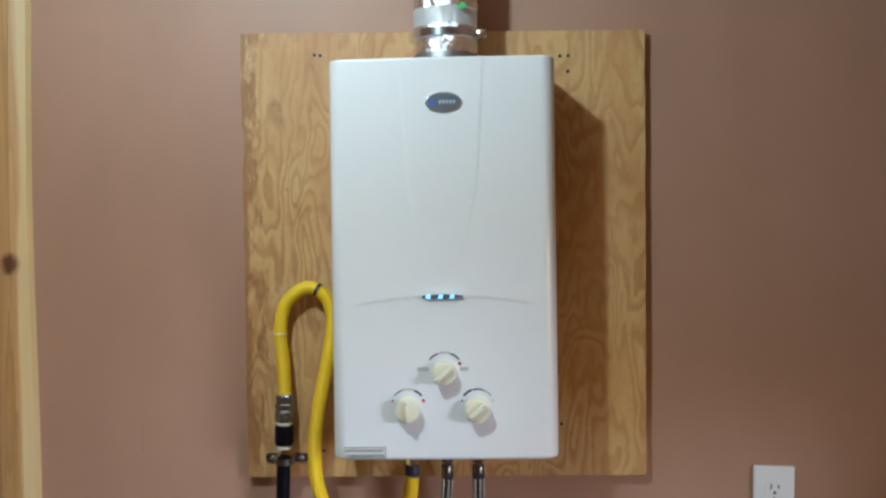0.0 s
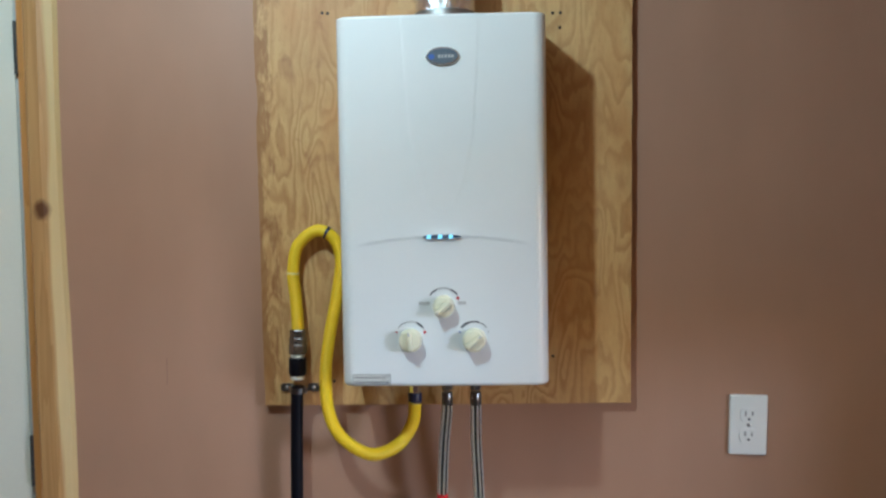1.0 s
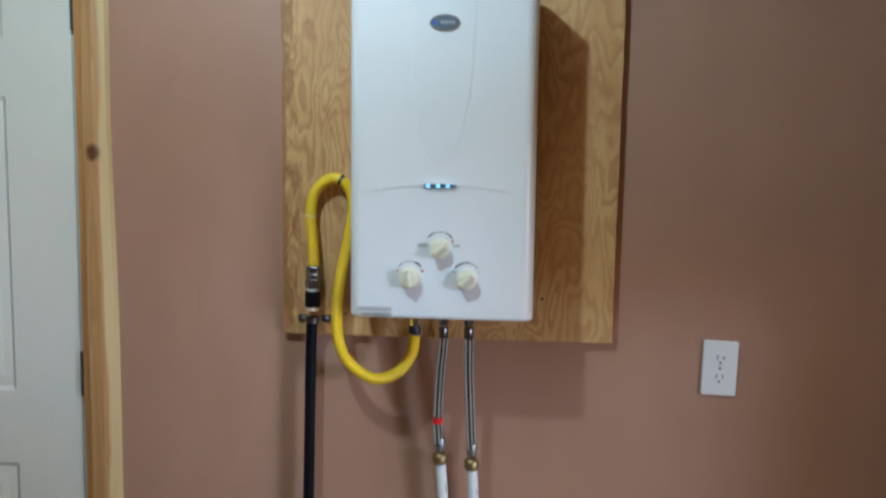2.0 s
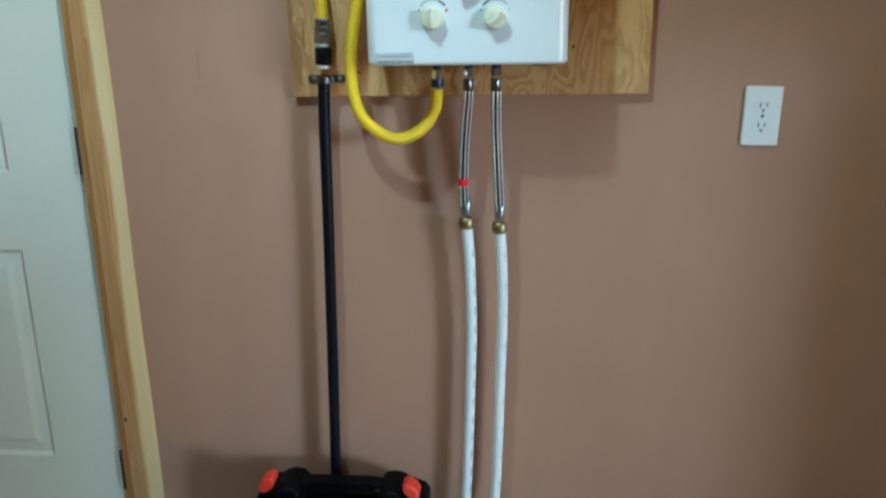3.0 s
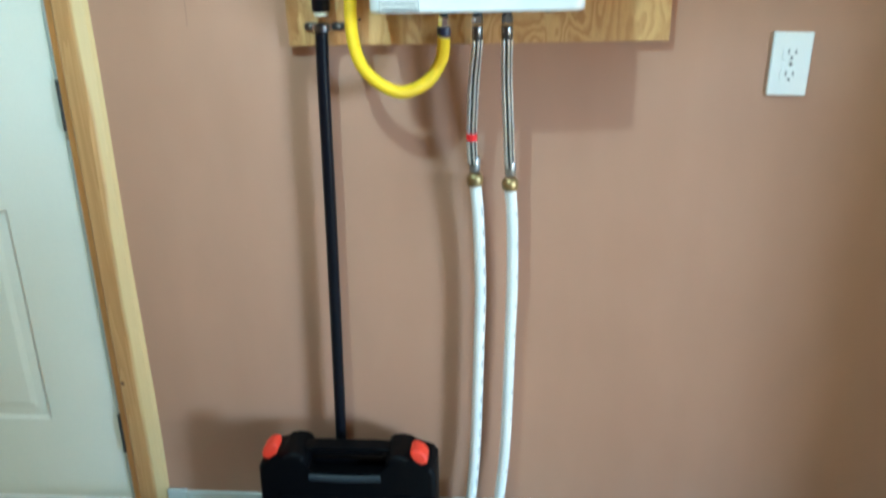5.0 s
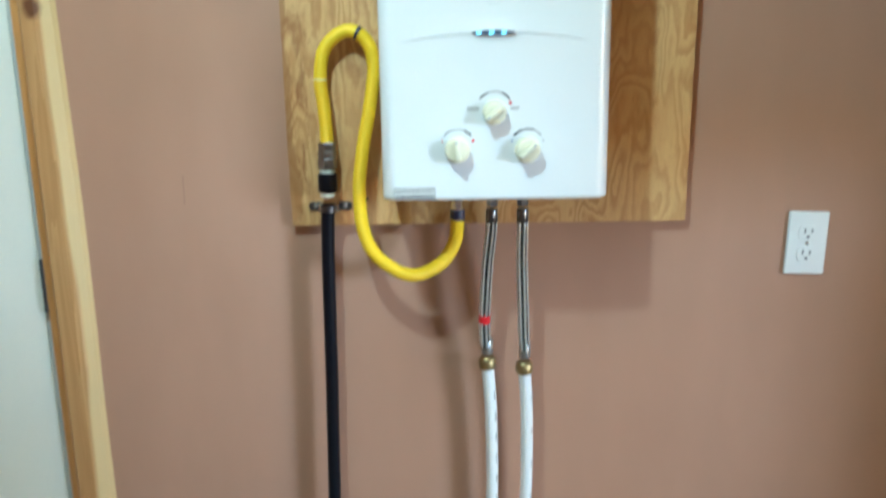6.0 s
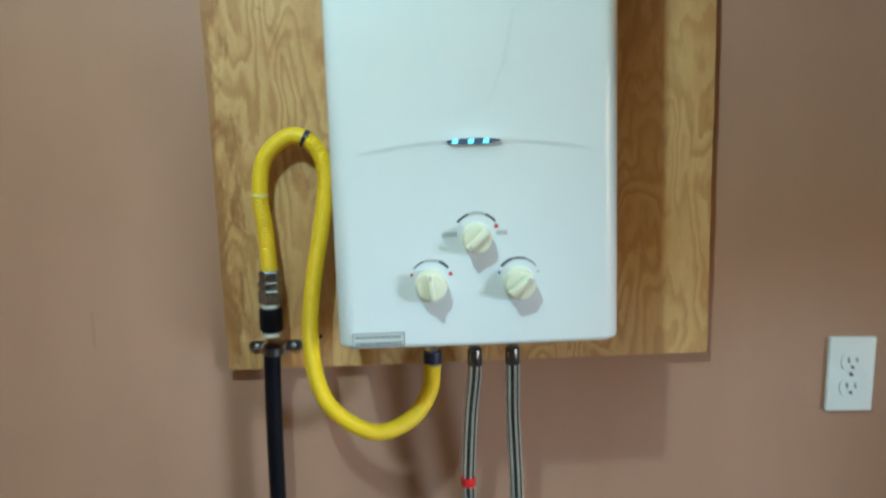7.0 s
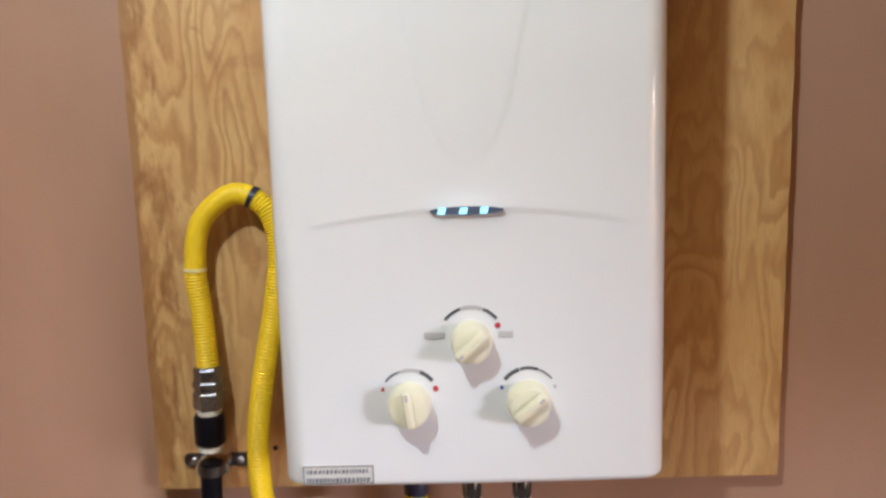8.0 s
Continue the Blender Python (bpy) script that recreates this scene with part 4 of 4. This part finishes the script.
for x in (-0.175, 0.062):
    part("divider", placed(box((x - 0.004, -0.136, 0.010), (x + 0.004, 0.136, 0.080), 0.002), RIGHT), M_BLACK, tray2)
part("insert", placed(box((-0.286, -0.134, 0.010), (-0.180, 0.134, 0.062), 0.008, 3), RIGHT), M_GREYP, tray2, "dark grey moulded insert")
part("insert", placed(box((-0.170, -0.134, 0.010), (-0.025, 0.134, 0.050), 0.008, 3), RIGHT), M_BLACK, tray2)
part("hinge", placed(box((-0.016, -0.110, 0.050), (0.012, 0.120, 0.066), 0.003), RIGHT), M_GREYP, tray2, "dark grey hinge strip")
for k in range(5):
    x = 0.075 + 0.036 * k
    r = 0.0065 + 0.0007 * k
    lying("socket_bit", "steel socket standing in the open black tool case", "socket", at(RIGHT, x, 0.085 - 0.02 * (k % 2), 0.012, 0), [
        ("barrel", lathe([(r, 0), (r, 0.048), (r * 0.86, 0.050), (r * 0.6, 0.044)], (0, 0, 0), (0, 0, 1), 14), M_TOOL)], "sockets in the black tool case")
lying("ratchet_handle", "chrome ratchet handle lying in the open black tool case", "tool", at(RIGHT, 0.06, 0.02, 0.060, 4), [
    ("bar", lathe([(0.006, 0), (0.011, 0.01), (0.012, 0.08), (0.007, 0.10), (0.007, 0.15)], (0, 0, 0), (1, 0, 0), 12), M_CHROME), ("head", lathe([(0.018, -0.010), (0.020, -0.006), (0.020, 0.008), (0.014, 0.012)], (0.165, 0, 0), (0, 0, 1), 18), M_CHROME)])
lying("steel_clip", "small bright steel clip lying in the tool case", "clip", at(RIGHT, -0.245, 0.085, 0.066, 50), [("strip", box((-0.010, -0.004, -0.002), (0.010, 0.004, 0.002), 0.0015), M_CHROME)])
lying("pliers", "steel pliers with black grips in the open tool case", "tool", at(RIGHT, 0.21, -0.01, 0.060, 60), [
    ("grip", tube(smooth_path([(-0.10, -0.025, 0), (-0.05, -0.020, 0), (0, -0.005, 0)], 0.01), 0.008, 10), M_BLACK), ("grip", tube(smooth_path([(-0.10, 0.025, 0), (-0.05, 0.020, 0), (0, 0.005, 0)], 0.01), 0.008, 10), M_BLACK),
    ("jaw", box((-0.01, -0.012, -0.006), (0.05, 0.012, 0.006), 0.005, 2), M_STEEL)])
for x, y, rz, ln in ((0.07, 0.055, 12, 0.07), (0.11, 0.085, -24, 0.06), (0.16, 0.060, 38, 0.065), (0.20, 0.090, -8, 0.055), (0.235, 0.055, 74, 0.05), (0.250, 0.095, 20, 0.03)):
    lying("hex_key", "bent steel hex key lying in the open black tool case", "tool", at(RIGHT, x, y, 0.066, rz, 5), [
        ("arm", tube(smooth_path([(0, 0.022, 0), (0, 0.006, 0), (0.006, 0, 0), (ln, 0, 0)], 0.004), 0.0034, 6), M_TOOL)], "loose tools")
rag = thing("rag", (0.815, -0.27, 0), "crumpled pale cloth rag lying on the floor tiles", "rag")
b = bmesh.new()
g = [[b.verts.new((0.80 + 0.008 * i, -0.34 + 0.008 * j, 0.004 + 0.045 * max(0.0, noise.noise(Vector((i * 0.35, j * 0.33, 2.0))) + 0.25) * math.sin(math.pi * i / 15) * math.sin(math.pi * j / 17))) for i in range(16)] for j in range(18)]
for r, s in zip(g, g[1:]):
    for k in range(15):
        b.faces.new((r[k], r[k + 1], s[k + 1], s[k]))
bmesh.ops.solidify(b, geom=b.faces[:], thickness=0.002)
part("cloth", b, M_OLIVE, rag, smooth=True)

# ---- ceiling lamp out of view, source of the indoor light ----
fixture = thing("ceiling_lamp", (LAMP.x, LAMP.y, TOP), "white porcelain ceiling lampholder with a lit bulb", "ceiling lamp")
part("holder", lathe([(0.055, 0), (0.055, -0.015), (0.030, -0.035), (0.024, -0.060)], (LAMP.x, LAMP.y, TOP), sides=28), M_PORCELAIN, fixture, smooth=True)

# ---- pieces: skirting tiles and floor tiles ----
PITCH = 0.302
skirt = tagged(thing("baseboard", (0, -0.005, 0), "grey glazed tile skirting along the brown wall", "skirting"), kind="structure")


def tile_mesh(name, w, d, h, material):
    b = box((0, 0, 0), (w, d, h), 0.0015, 1)
    me = bpy.data.meshes.new(name)
    bmesh.ops.recalc_face_normals(b, faces=b.faces)
    b.to_mesh(me)
    b.free()
    me.materials.append(material)
    return me


whole = tile_mesh("skirting_tile", PITCH - 0.003, 0.010, 0.076, M_SKIRT)
x = 0.826 - 5 * PITCH
first = tile_mesh("skirting_tile", x + 0.733 - 0.003, 0.010, 0.080, M_SKIRT)
ob = new("skirting_tile", first)
ob.parent, ob.location = skirt, (-0.7325, -0.006, 0.0)
while x < X1 - 0.05:
    if x + PITCH > X1:
        whole = tile_mesh("skirting_tile", X1 - x - 0.003, 0.010, 0.076, M_SKIRT)
    ob = new("skirting_tile", whole)
    ob.parent, ob.location = skirt, (x, -0.006 + random.uniform(-0.0004, 0.0004), 0.0)
    x += PITCH
bm = box((-0.7325, -0.0085, 0.0), (X1, -0.0003, 0.0745))
part("grout_bed", bm, M_GROUT, skirt)

tile = tile_mesh("floor_tile", PITCH - 0.003, PITCH - 0.003, 0.010, M_TILE)
for i in range(11):
    for j in range(12):
        px, py = 0.826 - 10 * PITCH + i * PITCH, -0.012 - (j + 1) * PITCH
        if py < Y1:
            continue
        ob = new("floor_tile", tile)
        ob.parent, ob.location = floor, (px, py, -0.010)
